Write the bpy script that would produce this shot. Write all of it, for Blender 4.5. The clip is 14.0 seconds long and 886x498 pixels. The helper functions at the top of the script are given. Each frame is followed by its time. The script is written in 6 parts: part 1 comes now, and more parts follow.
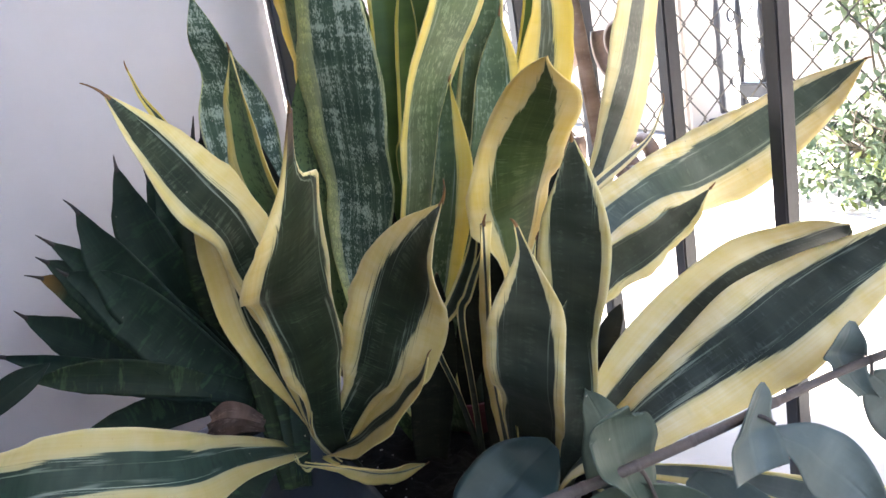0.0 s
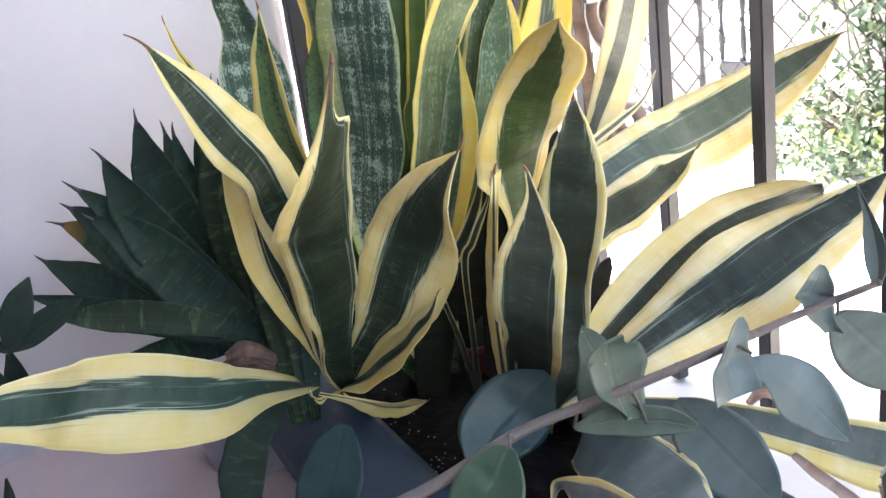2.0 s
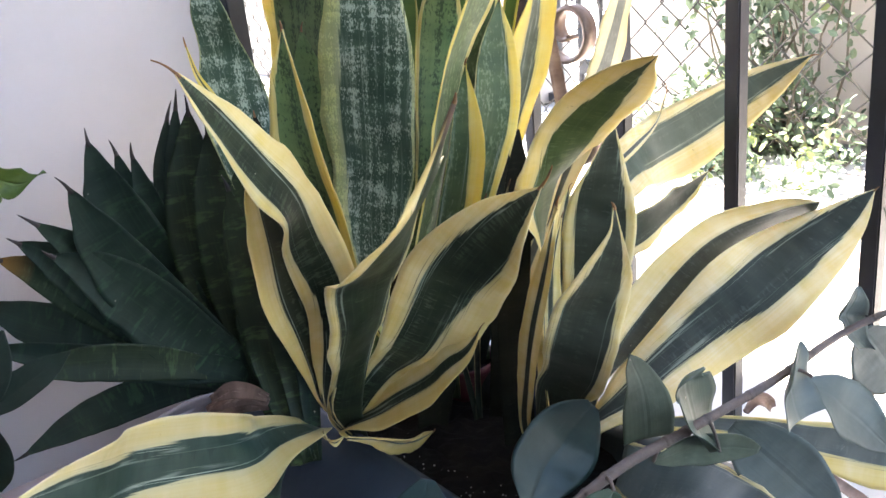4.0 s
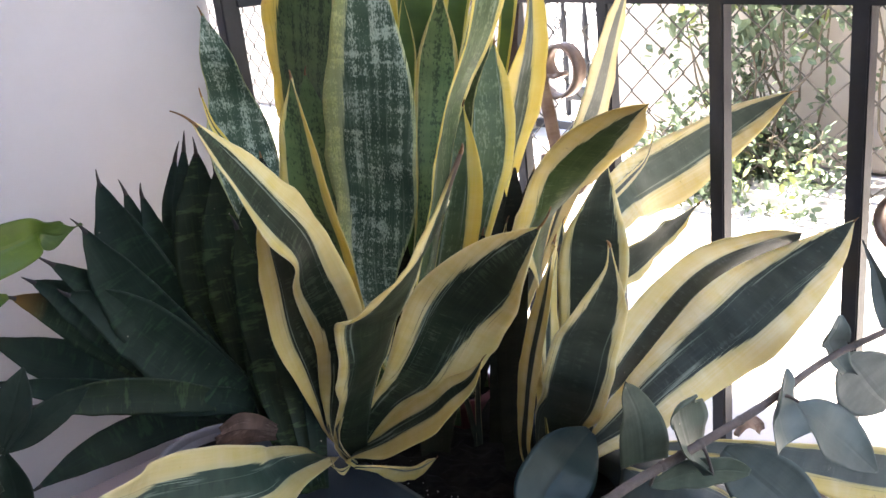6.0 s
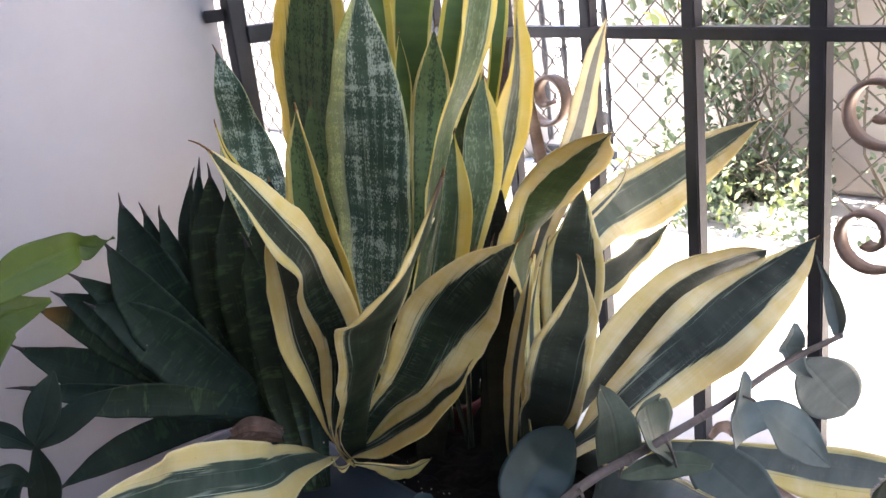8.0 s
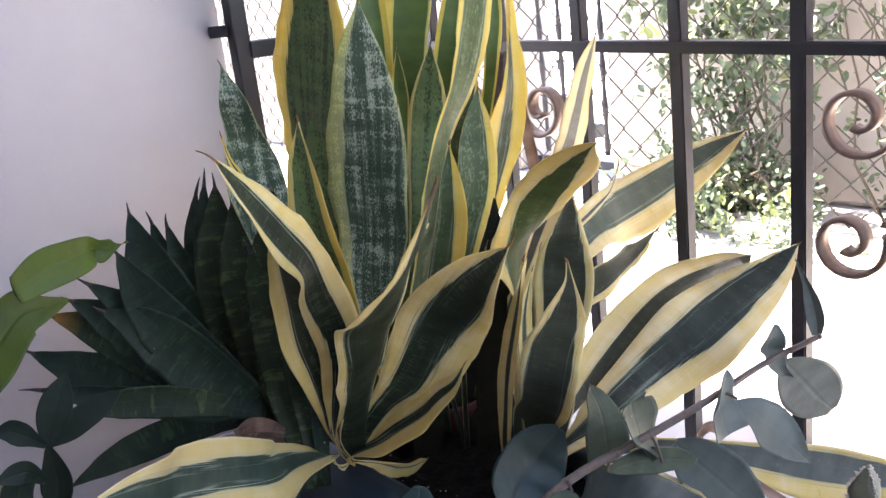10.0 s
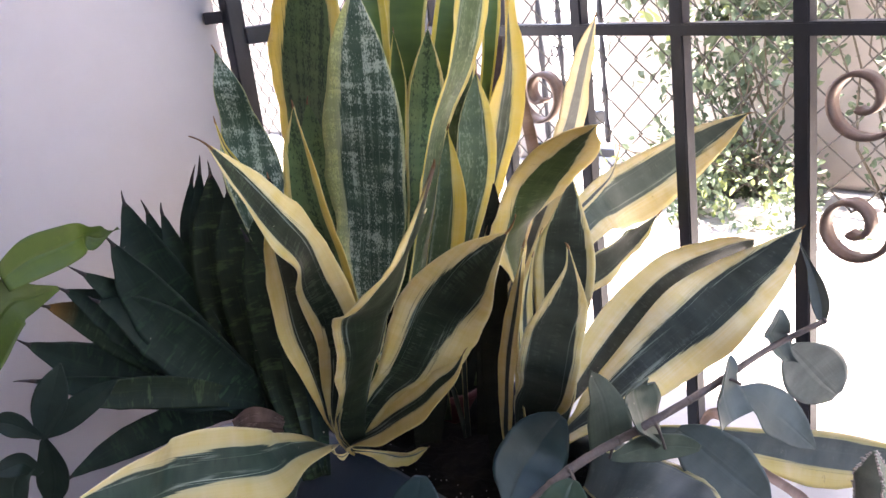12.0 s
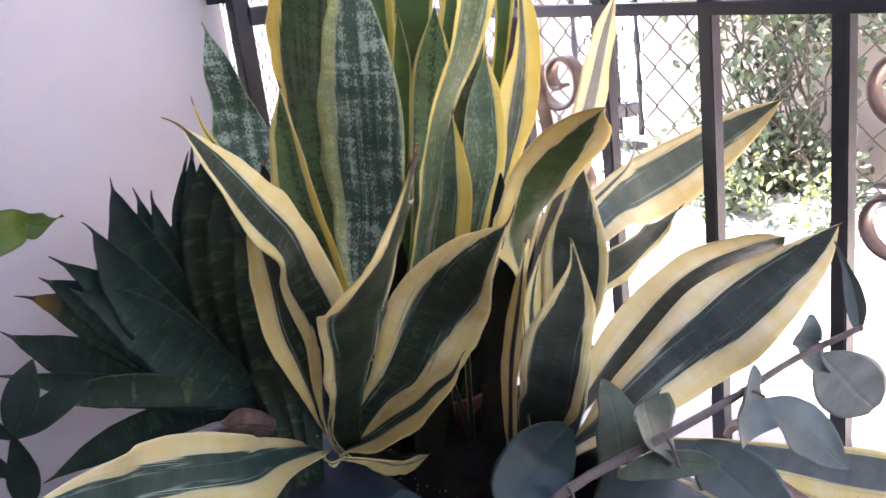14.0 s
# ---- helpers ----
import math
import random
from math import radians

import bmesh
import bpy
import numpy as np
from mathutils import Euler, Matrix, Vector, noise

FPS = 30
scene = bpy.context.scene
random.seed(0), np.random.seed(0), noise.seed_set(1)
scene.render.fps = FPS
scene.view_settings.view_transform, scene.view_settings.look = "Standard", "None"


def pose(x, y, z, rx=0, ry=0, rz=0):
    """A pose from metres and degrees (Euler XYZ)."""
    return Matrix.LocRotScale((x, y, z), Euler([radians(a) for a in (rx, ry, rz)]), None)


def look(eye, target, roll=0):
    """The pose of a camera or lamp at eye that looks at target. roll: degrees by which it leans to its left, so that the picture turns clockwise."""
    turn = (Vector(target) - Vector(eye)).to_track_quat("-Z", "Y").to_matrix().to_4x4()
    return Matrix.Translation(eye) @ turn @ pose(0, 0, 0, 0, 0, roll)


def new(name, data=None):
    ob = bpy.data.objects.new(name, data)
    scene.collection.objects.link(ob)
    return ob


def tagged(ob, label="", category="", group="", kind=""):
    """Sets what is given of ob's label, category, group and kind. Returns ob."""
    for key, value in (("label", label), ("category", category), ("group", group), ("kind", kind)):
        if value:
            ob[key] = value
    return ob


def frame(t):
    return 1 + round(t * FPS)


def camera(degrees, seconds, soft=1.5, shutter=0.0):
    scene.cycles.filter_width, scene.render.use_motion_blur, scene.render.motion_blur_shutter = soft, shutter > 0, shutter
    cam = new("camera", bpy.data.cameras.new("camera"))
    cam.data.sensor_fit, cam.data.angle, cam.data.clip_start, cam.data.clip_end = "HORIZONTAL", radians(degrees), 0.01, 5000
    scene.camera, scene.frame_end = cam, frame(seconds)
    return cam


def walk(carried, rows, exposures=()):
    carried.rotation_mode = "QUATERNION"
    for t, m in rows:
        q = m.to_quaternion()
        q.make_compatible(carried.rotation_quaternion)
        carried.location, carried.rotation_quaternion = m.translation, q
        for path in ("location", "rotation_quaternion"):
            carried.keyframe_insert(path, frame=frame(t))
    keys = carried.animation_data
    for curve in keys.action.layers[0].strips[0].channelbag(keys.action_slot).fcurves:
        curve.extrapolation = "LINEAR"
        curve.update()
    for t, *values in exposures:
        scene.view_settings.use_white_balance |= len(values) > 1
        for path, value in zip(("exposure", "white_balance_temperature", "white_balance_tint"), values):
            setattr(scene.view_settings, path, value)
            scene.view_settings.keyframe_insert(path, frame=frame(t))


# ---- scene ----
cam = camera(53.3, 14.0, shutter=0.5)
PATH = [
    (0, (0.0416, 0.0530, 0.4814), (-0.0898, 1.9740, -0.0580), -9.54),
    (0.5, (0.0465, 0.0330, 0.4823), (-0.0978, 1.9520, -0.0618), -9.24),
    (1, (0.0445, 0.0200, 0.4793), (-0.1045, 1.9300, -0.0938), -8.85),
    (1.5, (0.0367, 0.0040, 0.4854), (-0.1059, 1.9080, -0.1107), -8.56),
    (2, (0.0175, -0.0050, 0.4799), (-0.0661, 1.9020, -0.1186), -8.05),
    (2.5, (-0.0264, -0.0180, 0.4848), (0.0060, 1.8560, -0.2131), -7.48),
    (3, (-0.0832, -0.0120, 0.4930), (0.0936, 1.8620, -0.1838), -6.67),
    (3.5, (-0.1139, 0.0230, 0.5126), (0.1482, 1.8880, -0.1600), -6.26),
    (4, (-0.1346, 0.0450, 0.5221), (0.1883, 1.9000, -0.1538), -6.05),
    (6.5, (-0.1491, 0.0110, 0.5454), (0.2119, 1.8790, -0.0744), -6.44),
    (7, (-0.1492, -0.0040, 0.5464), (0.2102, 1.8670, -0.0623), -6.54),
    (7.5, (-0.1481, -0.0250, 0.5473), (0.2024, 1.8510, -0.0501), -6.74),
    (8, (-0.1470, -0.0450, 0.5543), (0.2000, 1.8380, -0.0230), -6.63),
    (10.5, (-0.1489, -0.0780, 0.5574), (0.2007, 1.8120, 0.0070), -6.83),
    (11, (-0.1449, -0.0750, 0.5553), (0.2034, 1.8140, -0.0022), -6.93),
    (11.5, (-0.1460, -0.0740, 0.5532), (0.1923, 1.8160, -0.0069), -7.03),
    (12, (-0.1460, -0.0680, 0.5512), (0.1980, 1.8170, -0.0210), -7.23),
    (12.5, (-0.1382, -0.0590, 0.5462), (0.1817, 1.8270, -0.0367), -7.64),
    (13, (-0.1293, -0.0410, 0.5379), (0.1729, 1.8530, -0.0275), -7.04),
    (13.5, (-0.1255, -0.0270, 0.5318), (0.1217, 1.8750, -0.0364), -7.24),
    (14, (-0.1065, -0.0200, 0.5315), (0.1525, 1.8770, -0.0441), -7.24),
]
walk(cam, [(t, look(eye, target, roll)) for t, eye, target, roll in PATH], [(0.0, 3.55, 6550.0, 12.0), (1.0, 3.78, 6562.0, 11.7), (2.0, 3.98, 6575.0, 11.3), (2.5, 4.20, 6581.0, 11.2), (3.0, 4.15, 6588.0, 11.0), (3.5, 3.95, 6594.0, 11.5), (4.0, 3.80, 6600.0, 12.0), (6.5, 3.47, 6750.0, 15.0), (8.0, 3.44, 6750.0, 17.0), (10.5, 3.45, 6750.0, 20.0), (12.0, 3.47, 6750.0, 22.0), (13.0, 3.52, 6617.0, 24.7), (13.5, 3.60, 6550.0, 26.0), (14.0, 3.58, 6550.0, 26.0)])

# ---- world and light ----
world = bpy.data.worlds.new("sky")
scene.world = world
world.use_nodes = True
sky = world.node_tree.nodes.new("ShaderNodeTexSky")
sky.sky_type, sky.sun_disc = "NISHITA", False
SUN_ELEVATION, SUN_FROM = 68.0, Vector((-0.43, 0.903, 0.0)).normalized()
sky.sun_elevation = radians(SUN_ELEVATION)
sky.sun_rotation = math.atan2(SUN_FROM.x, SUN_FROM.y)
world.node_tree.links.new(sky.outputs["Color"], world.node_tree.nodes["Background"].inputs["Color"])
world.node_tree.nodes["Background"].inputs["Strength"].default_value = 0.15
sun = new("sun", bpy.data.lights.new("sun", "SUN"))
sun.data.energy, sun.data.angle, sun.data.color = 5.0, radians(0.5), (1.0, 0.95, 0.86)
c, s = math.cos(radians(SUN_ELEVATION)), math.sin(radians(SUN_ELEVATION))
sun.matrix_world = look((SUN_FROM.x * c * 8, SUN_FROM.y * c * 8, s * 8), (0, 0, 0))

# ---- materials ----
def nodes_of(name, rough=0.6):
    m = bpy.data.materials.new(name)
    m.use_nodes = True
    nt = m.node_tree
    b = nt.nodes["Principled BSDF"]
    b.inputs["Roughness"].default_value = rough
    return m, nt, b


def add(nt, kind, **values):
    n = nt.nodes.new(kind)
    for k, v in values.items():
        n.inputs[k].default_value = v
    return n


def link(nt, a, b):
    nt.links.new(a, b)


def math_node(nt, op, a, b=None, clamp=False):
    n = nt.nodes.new("ShaderNodeMath")
    n.operation, n.use_clamp = op, clamp
    for i, v in enumerate((a, b)):
        if v is None:
            continue
        if isinstance(v, (int, float)):
            n.inputs[i].default_value = v
        else:
            link(nt, v, n.inputs[i])
    return n.outputs[0]


def ramp(nt, fac, stops):
    n = nt.nodes.new("ShaderNodeValToRGB")
    el = n.color_ramp.elements
    while len(el) < len(stops):
        el.new(0.5)
    for e, (p, col) in zip(el, stops):
        e.position, e.color = p, (*col, 1) if len(col) == 3 else (col[0], col[0], col[0], 1)
    link(nt, fac, n.inputs["Fac"])
    return n.outputs["Color"]


def mix(nt, fac, a, b, mode="MIX"):
    n = nt.nodes.new("ShaderNodeMix")
    n.data_type, n.blend_type = "RGBA", mode
    for sock, v in ((n.inputs["Factor"], fac), (n.inputs["A"], a), (n.inputs["B"], b)):
        if isinstance(v, (int, float)):
            sock.default_value = v
        elif isinstance(v, tuple):
            sock.default_value = (*v, 1)
        else:
            link(nt, v, sock)
    return n.outputs["Result"]


def noise_tex(nt, vec, scale, detail=4.0, rough=0.55, distortion=0.0):
    n = add(nt, "ShaderNodeTexNoise", Scale=scale, Detail=detail, Roughness=rough, Distortion=distortion)
    if vec is not None:
        link(nt, vec, n.inputs["Vector"])
    return n.outputs["Fac"]


def mapped(nt, vec, scale):
    n = nt.nodes.new("ShaderNodeMapping")
    n.inputs["Scale"].default_value = scale
    link(nt, vec, n.inputs["Vector"])
    return n.outputs["Vector"]


def bump(nt, b, height, strength, distance=0.002):
    n = add(nt, "ShaderNodeBump", Strength=strength, Distance=distance)
    link(nt, height, n.inputs["Height"])
    link(nt, n.outputs["Normal"], b.inputs["Normal"])


def surface(name, dark, light, scale, rough=0.7, relief=0.3, distance=0.002, metallic=0.0, fine=9.0):
    """A rough surface with stains at a large scale and grain at a small one, in object space."""
    m, nt, b = nodes_of(name, rough)
    co = nt.nodes.new("ShaderNodeTexCoord").outputs["Object"]
    big, small = noise_tex(nt, co, scale, 5.0), noise_tex(nt, co, scale * fine, 6.0, 0.65)
    f = math_node(nt, "ADD", math_node(nt, "MULTIPLY", big, 0.65), math_node(nt, "MULTIPLY", small, 0.35))
    link(nt, ramp(nt, f, [(0.32, dark), (0.68, light)]), b.inputs["Base Color"])
    b.inputs["Metallic"].default_value = metallic
    link(nt, math_node(nt, "ADD", math_node(nt, "MULTIPLY", small, 0.25), rough - 0.12), b.inputs["Roughness"])
    bump(nt, b, small, relief, distance)
    return m


def leaf_material(name, core_dark, core_light, band, rim_a, rim_b, mottle=0.0, rough=0.38, glow=0.35, glow_tint=(0.8, 0.74, 0.36), tip=(0.16, 0.09, 0.05), tip_from=0.9, fleck=(460, 210), gloss=0.3, veins=0.0, lines=0.75, core_glow=0.03, rim_mottle=0.0, tip_soft=0.012, weights=(0.2, 0.48, 0.32), fade_bands=0.0):
    """A strap leaf: UV holds metres across and along, 'rim' how far a place is inside the pale margin, 'along' 0 to 1."""
    m, nt, b = nodes_of(name, rough)
    uv = nt.nodes.new("ShaderNodeUVMap").outputs["UV"]
    shift = nt.nodes.new("ShaderNodeObjectInfo").outputs["Random"]
    off = nt.nodes.new("ShaderNodeCombineXYZ")
    link(nt, math_node(nt, "MULTIPLY", shift, 7.0), off.inputs["X"])
    link(nt, math_node(nt, "MULTIPLY", shift, 3.0), off.inputs["Y"])
    va = nt.nodes.new("ShaderNodeVectorMath")
    link(nt, uv, va.inputs[0])
    link(nt, off.outputs[0], va.inputs[1])
    p = va.outputs[0]
    rim = nt.nodes.new("ShaderNodeAttribute")
    rim.attribute_name = "rim"
    along = nt.nodes.new("ShaderNodeAttribute")
    along.attribute_name = "along"
    # cross bands and long streaks
    bands = noise_tex(nt, mapped(nt, p, (26, 95, 1)), 1.0, 3.0, 0.6, 0.4)
    blot = noise_tex(nt, mapped(nt, p, (*fleck, 1)), 1.0, 4.0, 0.65)
    column = noise_tex(nt, mapped(nt, p, (130, 7, 1)), 1.0, 2.0, 0.5)
    wide = noise_tex(nt, mapped(nt, p, (20, 55, 1)), 1.0, 3.0)
    streak = noise_tex(nt, mapped(nt, p, (420, 9, 1)), 1.0, 3.0, 0.6)
    thin = noise_tex(nt, mapped(nt, p, (900, 5, 1)), 1.0, 2.0, 0.5)
    core = ramp(nt, wide, [(0.35, core_dark), (0.7, core_light)])
    mask = math_node(nt, "ADD", math_node(nt, "MULTIPLY", bands, weights[0]), math_node(nt, "MULTIPLY", blot, weights[1]))
    mask = math_node(nt, "ADD", mask, math_node(nt, "MULTIPLY", column, weights[2]))
    lo = 0.555 - 0.06 * mottle
    banding = math_node(nt, "MULTIPLY", ramp(nt, mask, [(lo, (0.0,)), (lo + 0.06, (1.0,))]), 0.35 + 0.6 * mottle)
    if fade_bands:  # the cross bands are lost towards the tip
        banding = math_node(nt, "MULTIPLY", banding, ramp(nt, along.outputs["Fac"], [(0.4, (1.0,)), (0.85, (1.0 - fade_bands,))]))
    core = mix(nt, banding, core, band)
    core = mix(nt, math_node(nt, "MULTIPLY", ramp(nt, streak, [(0.55, (0.0,)), (0.75, (1.0,))]), 0.18 + 0.2 * mottle), core, band)
    pale = mix(nt, ramp(nt, math_node(nt, "ADD", math_node(nt, "MULTIPLY", streak, 0.35), math_node(nt, "MULTIPLY", wide, 0.65)), [(0.35, (0.0,)), (0.65, (1.0,))]), rim_a, rim_b)
    if rim_mottle:
        pale = mix(nt, math_node(nt, "MULTIPLY", ramp(nt, mask, [(lo - 0.02, (1.0,)), (lo + 0.06, (0.0,))]), rim_mottle), pale, core_light)
    else:  # tan patches low on the leaf, a few brown scars, a painted edge highlight
        patch = ramp(nt, noise_tex(nt, mapped(nt, p, (35, 22, 1)), 1.0, 4.0, 0.6), [(0.42, (0.0,)), (0.66, (1.0,))])
        low = ramp(nt, along.outputs["Fac"], [(0.1, (0.5,)), (0.55, (0.15,))])
        pale = mix(nt, math_node(nt, "MULTIPLY", patch, low), pale, (0.52, 0.37, 0.12))
        scar = ramp(nt, noise_tex(nt, mapped(nt, p, (75, 190, 1)), 1.0, 3.0, 0.7, 0.6), [(0.70, (0.0,)), (0.745, (1.0,))])
        pale = mix(nt, math_node(nt, "MULTIPLY", scar, 0.55), pale, (0.2, 0.12, 0.06))
        brim = nt.nodes.new("ShaderNodeAttribute")
        brim.attribute_name = "across"
        edge_highlight = ramp(nt, math_node(nt, "ABSOLUTE", brim.outputs["Fac"]), [(0.93, (0.0,)), (0.99, (0.6,))])
        pale = mix(nt, edge_highlight, pale, (0.82, 0.76, 0.5))
    pale = mix(nt, math_node(nt, "MULTIPLY", ramp(nt, bands, [(0.6, (0.0,)), (0.75, (1.0,))]), 0.22), pale, (0.36, 0.36, 0.13))
    edge = math_node(nt, "ADD", rim.outputs["Fac"], math_node(nt, "MULTIPLY", math_node(nt, "SUBTRACT", streak, 0.5), 0.22))
    is_rim = ramp(nt, math_node(nt, "ADD", math_node(nt, "MULTIPLY", edge, 4.0), 0.5), [(0.44, (0.0,)), (0.56, (1.0,))])
    # a greyer zone where the margin runs out, and single dark threads in it
    near = ramp(nt, math_node(nt, "ADD", math_node(nt, "MULTIPLY", edge, 3.0), 0.5), [(0.5, (1.0,)), (1.0, (0.0,))])
    pale = mix(nt, math_node(nt, "MULTIPLY", near, 0.38), pale, (0.33, 0.38, 0.30))
    outer = ramp(nt, rim.outputs["Fac"], [(0.25, (0.0,)), (0.6, (1.0,))])
    pale = mix(nt, math_node(nt, "MULTIPLY", outer, 0.55), pale, rim_a)
    thread = math_node(nt, "MULTIPLY", ramp(nt, thin, [(0.61, (0.0,)), (0.64, (1.0,))]), near)
    pale = mix(nt, thread, pale, core_dark)
    beside = ramp(nt, math_node(nt, "ADD", math_node(nt, "MULTIPLY", rim.outputs["Fac"], 1.6), 0.5), [(0.1, (0.0,)), (0.4, (1.0,))])
    line = math_node(nt, "MULTIPLY", ramp(nt, thin, [(0.60, (0.0,)), (0.64, (1.0,))]), math_node(nt, "MULTIPLY", beside, lines))
    core = mix(nt, line, core, (0.3, 0.36, 0.28))
    if lines > 0.5:  # a pale stripe that runs beside the margin and breaks off here and there
        stripe = ramp(nt, math_node(nt, "ADD", edge, 0.5), [(0.32, (0.0,)), (0.345, (1.0,)), (0.37, (1.0,)), (0.395, (0.0,))])
        stripe = math_node(nt, "MULTIPLY", stripe, ramp(nt, noise_tex(nt, mapped(nt, p, (30, 11, 1)), 1.0, 2.0), [(0.5, (0.0,)), (0.58, (1.0,))]))
        core = mix(nt, math_node(nt, "MULTIPLY", stripe, 0.45), core, (0.34, 0.39, 0.32))
    colour = mix(nt, is_rim, core, pale)
    spot = noise_tex(nt, mapped(nt, p, (160, 160, 1)), 1.0, 2.0)
    colour = mix(nt, ramp(nt, spot, [(0.765, (0.0,)), (0.79, (1.0,))]), colour, (0.36, 0.33, 0.27))
    end = ramp(nt, along.outputs["Fac"], [(tip_from, (0.0,)), (min(1.0, tip_from + tip_soft), (1.0,))])
    colour = mix(nt, end, colour, tip)
    link(nt, colour, b.inputs["Base Color"])
    b.inputs["Specular IOR Level"].default_value = gloss
    dust = noise_tex(nt, mapped(nt, p, (60, 40, 1)), 1.0, 6.0, 0.7)
    link(nt, math_node(nt, "ADD", math_node(nt, "MULTIPLY", dust, 0.3), rough - 0.12), b.inputs["Roughness"])
    relief = math_node(nt, "ADD", math_node(nt, "MULTIPLY", streak, 0.7 * (1 - veins)), math_node(nt, "MULTIPLY", bands, 0.4))
    if veins:
        across = nt.nodes.new("ShaderNodeAttribute")
        across.attribute_name = "across"
        rib = ramp(nt, math_node(nt, "ABSOLUTE", across.outputs["Fac"]), [(0.0, (0.0,)), (0.12, (1.0,))])
        wav = nt.nodes.new("ShaderNodeMath")
        wav.operation = "SINE"
        link(nt, math_node(nt, "MULTIPLY", math_node(nt, "ADD", math_node(nt, "MULTIPLY", along.outputs["Fac"], 60.0), math_node(nt, "MULTIPLY", math_node(nt, "ABSOLUTE", across.outputs["Fac"]), -14.0)), 1.0), wav.inputs[0])
        relief = math_node(nt, "ADD", relief, math_node(nt, "ADD", math_node(nt, "MULTIPLY", rib, 1.2), math_node(nt, "MULTIPLY", wav.outputs[0], 0.06)))
    bump(nt, b, relief, 0.22 + 0.25 * veins, 0.001)
    tr = nt.nodes.new("ShaderNodeBsdfTranslucent")
    link(nt, mix(nt, 0.85, colour, mix(nt, 1.0, colour, glow_tint, "MULTIPLY")), tr.inputs["Color"])
    ms = nt.nodes.new("ShaderNodeMixShader")
    link(nt, math_node(nt, "ADD", math_node(nt, "MULTIPLY", is_rim, glow - core_glow), core_glow), ms.inputs["Fac"])
    link(nt, b.outputs["BSDF"], ms.inputs[1])
    link(nt, tr.outputs["BSDF"], ms.inputs[2])
    link(nt, ms.outputs[0], nt.nodes["Material Output"].inputs["Surface"])
    return m


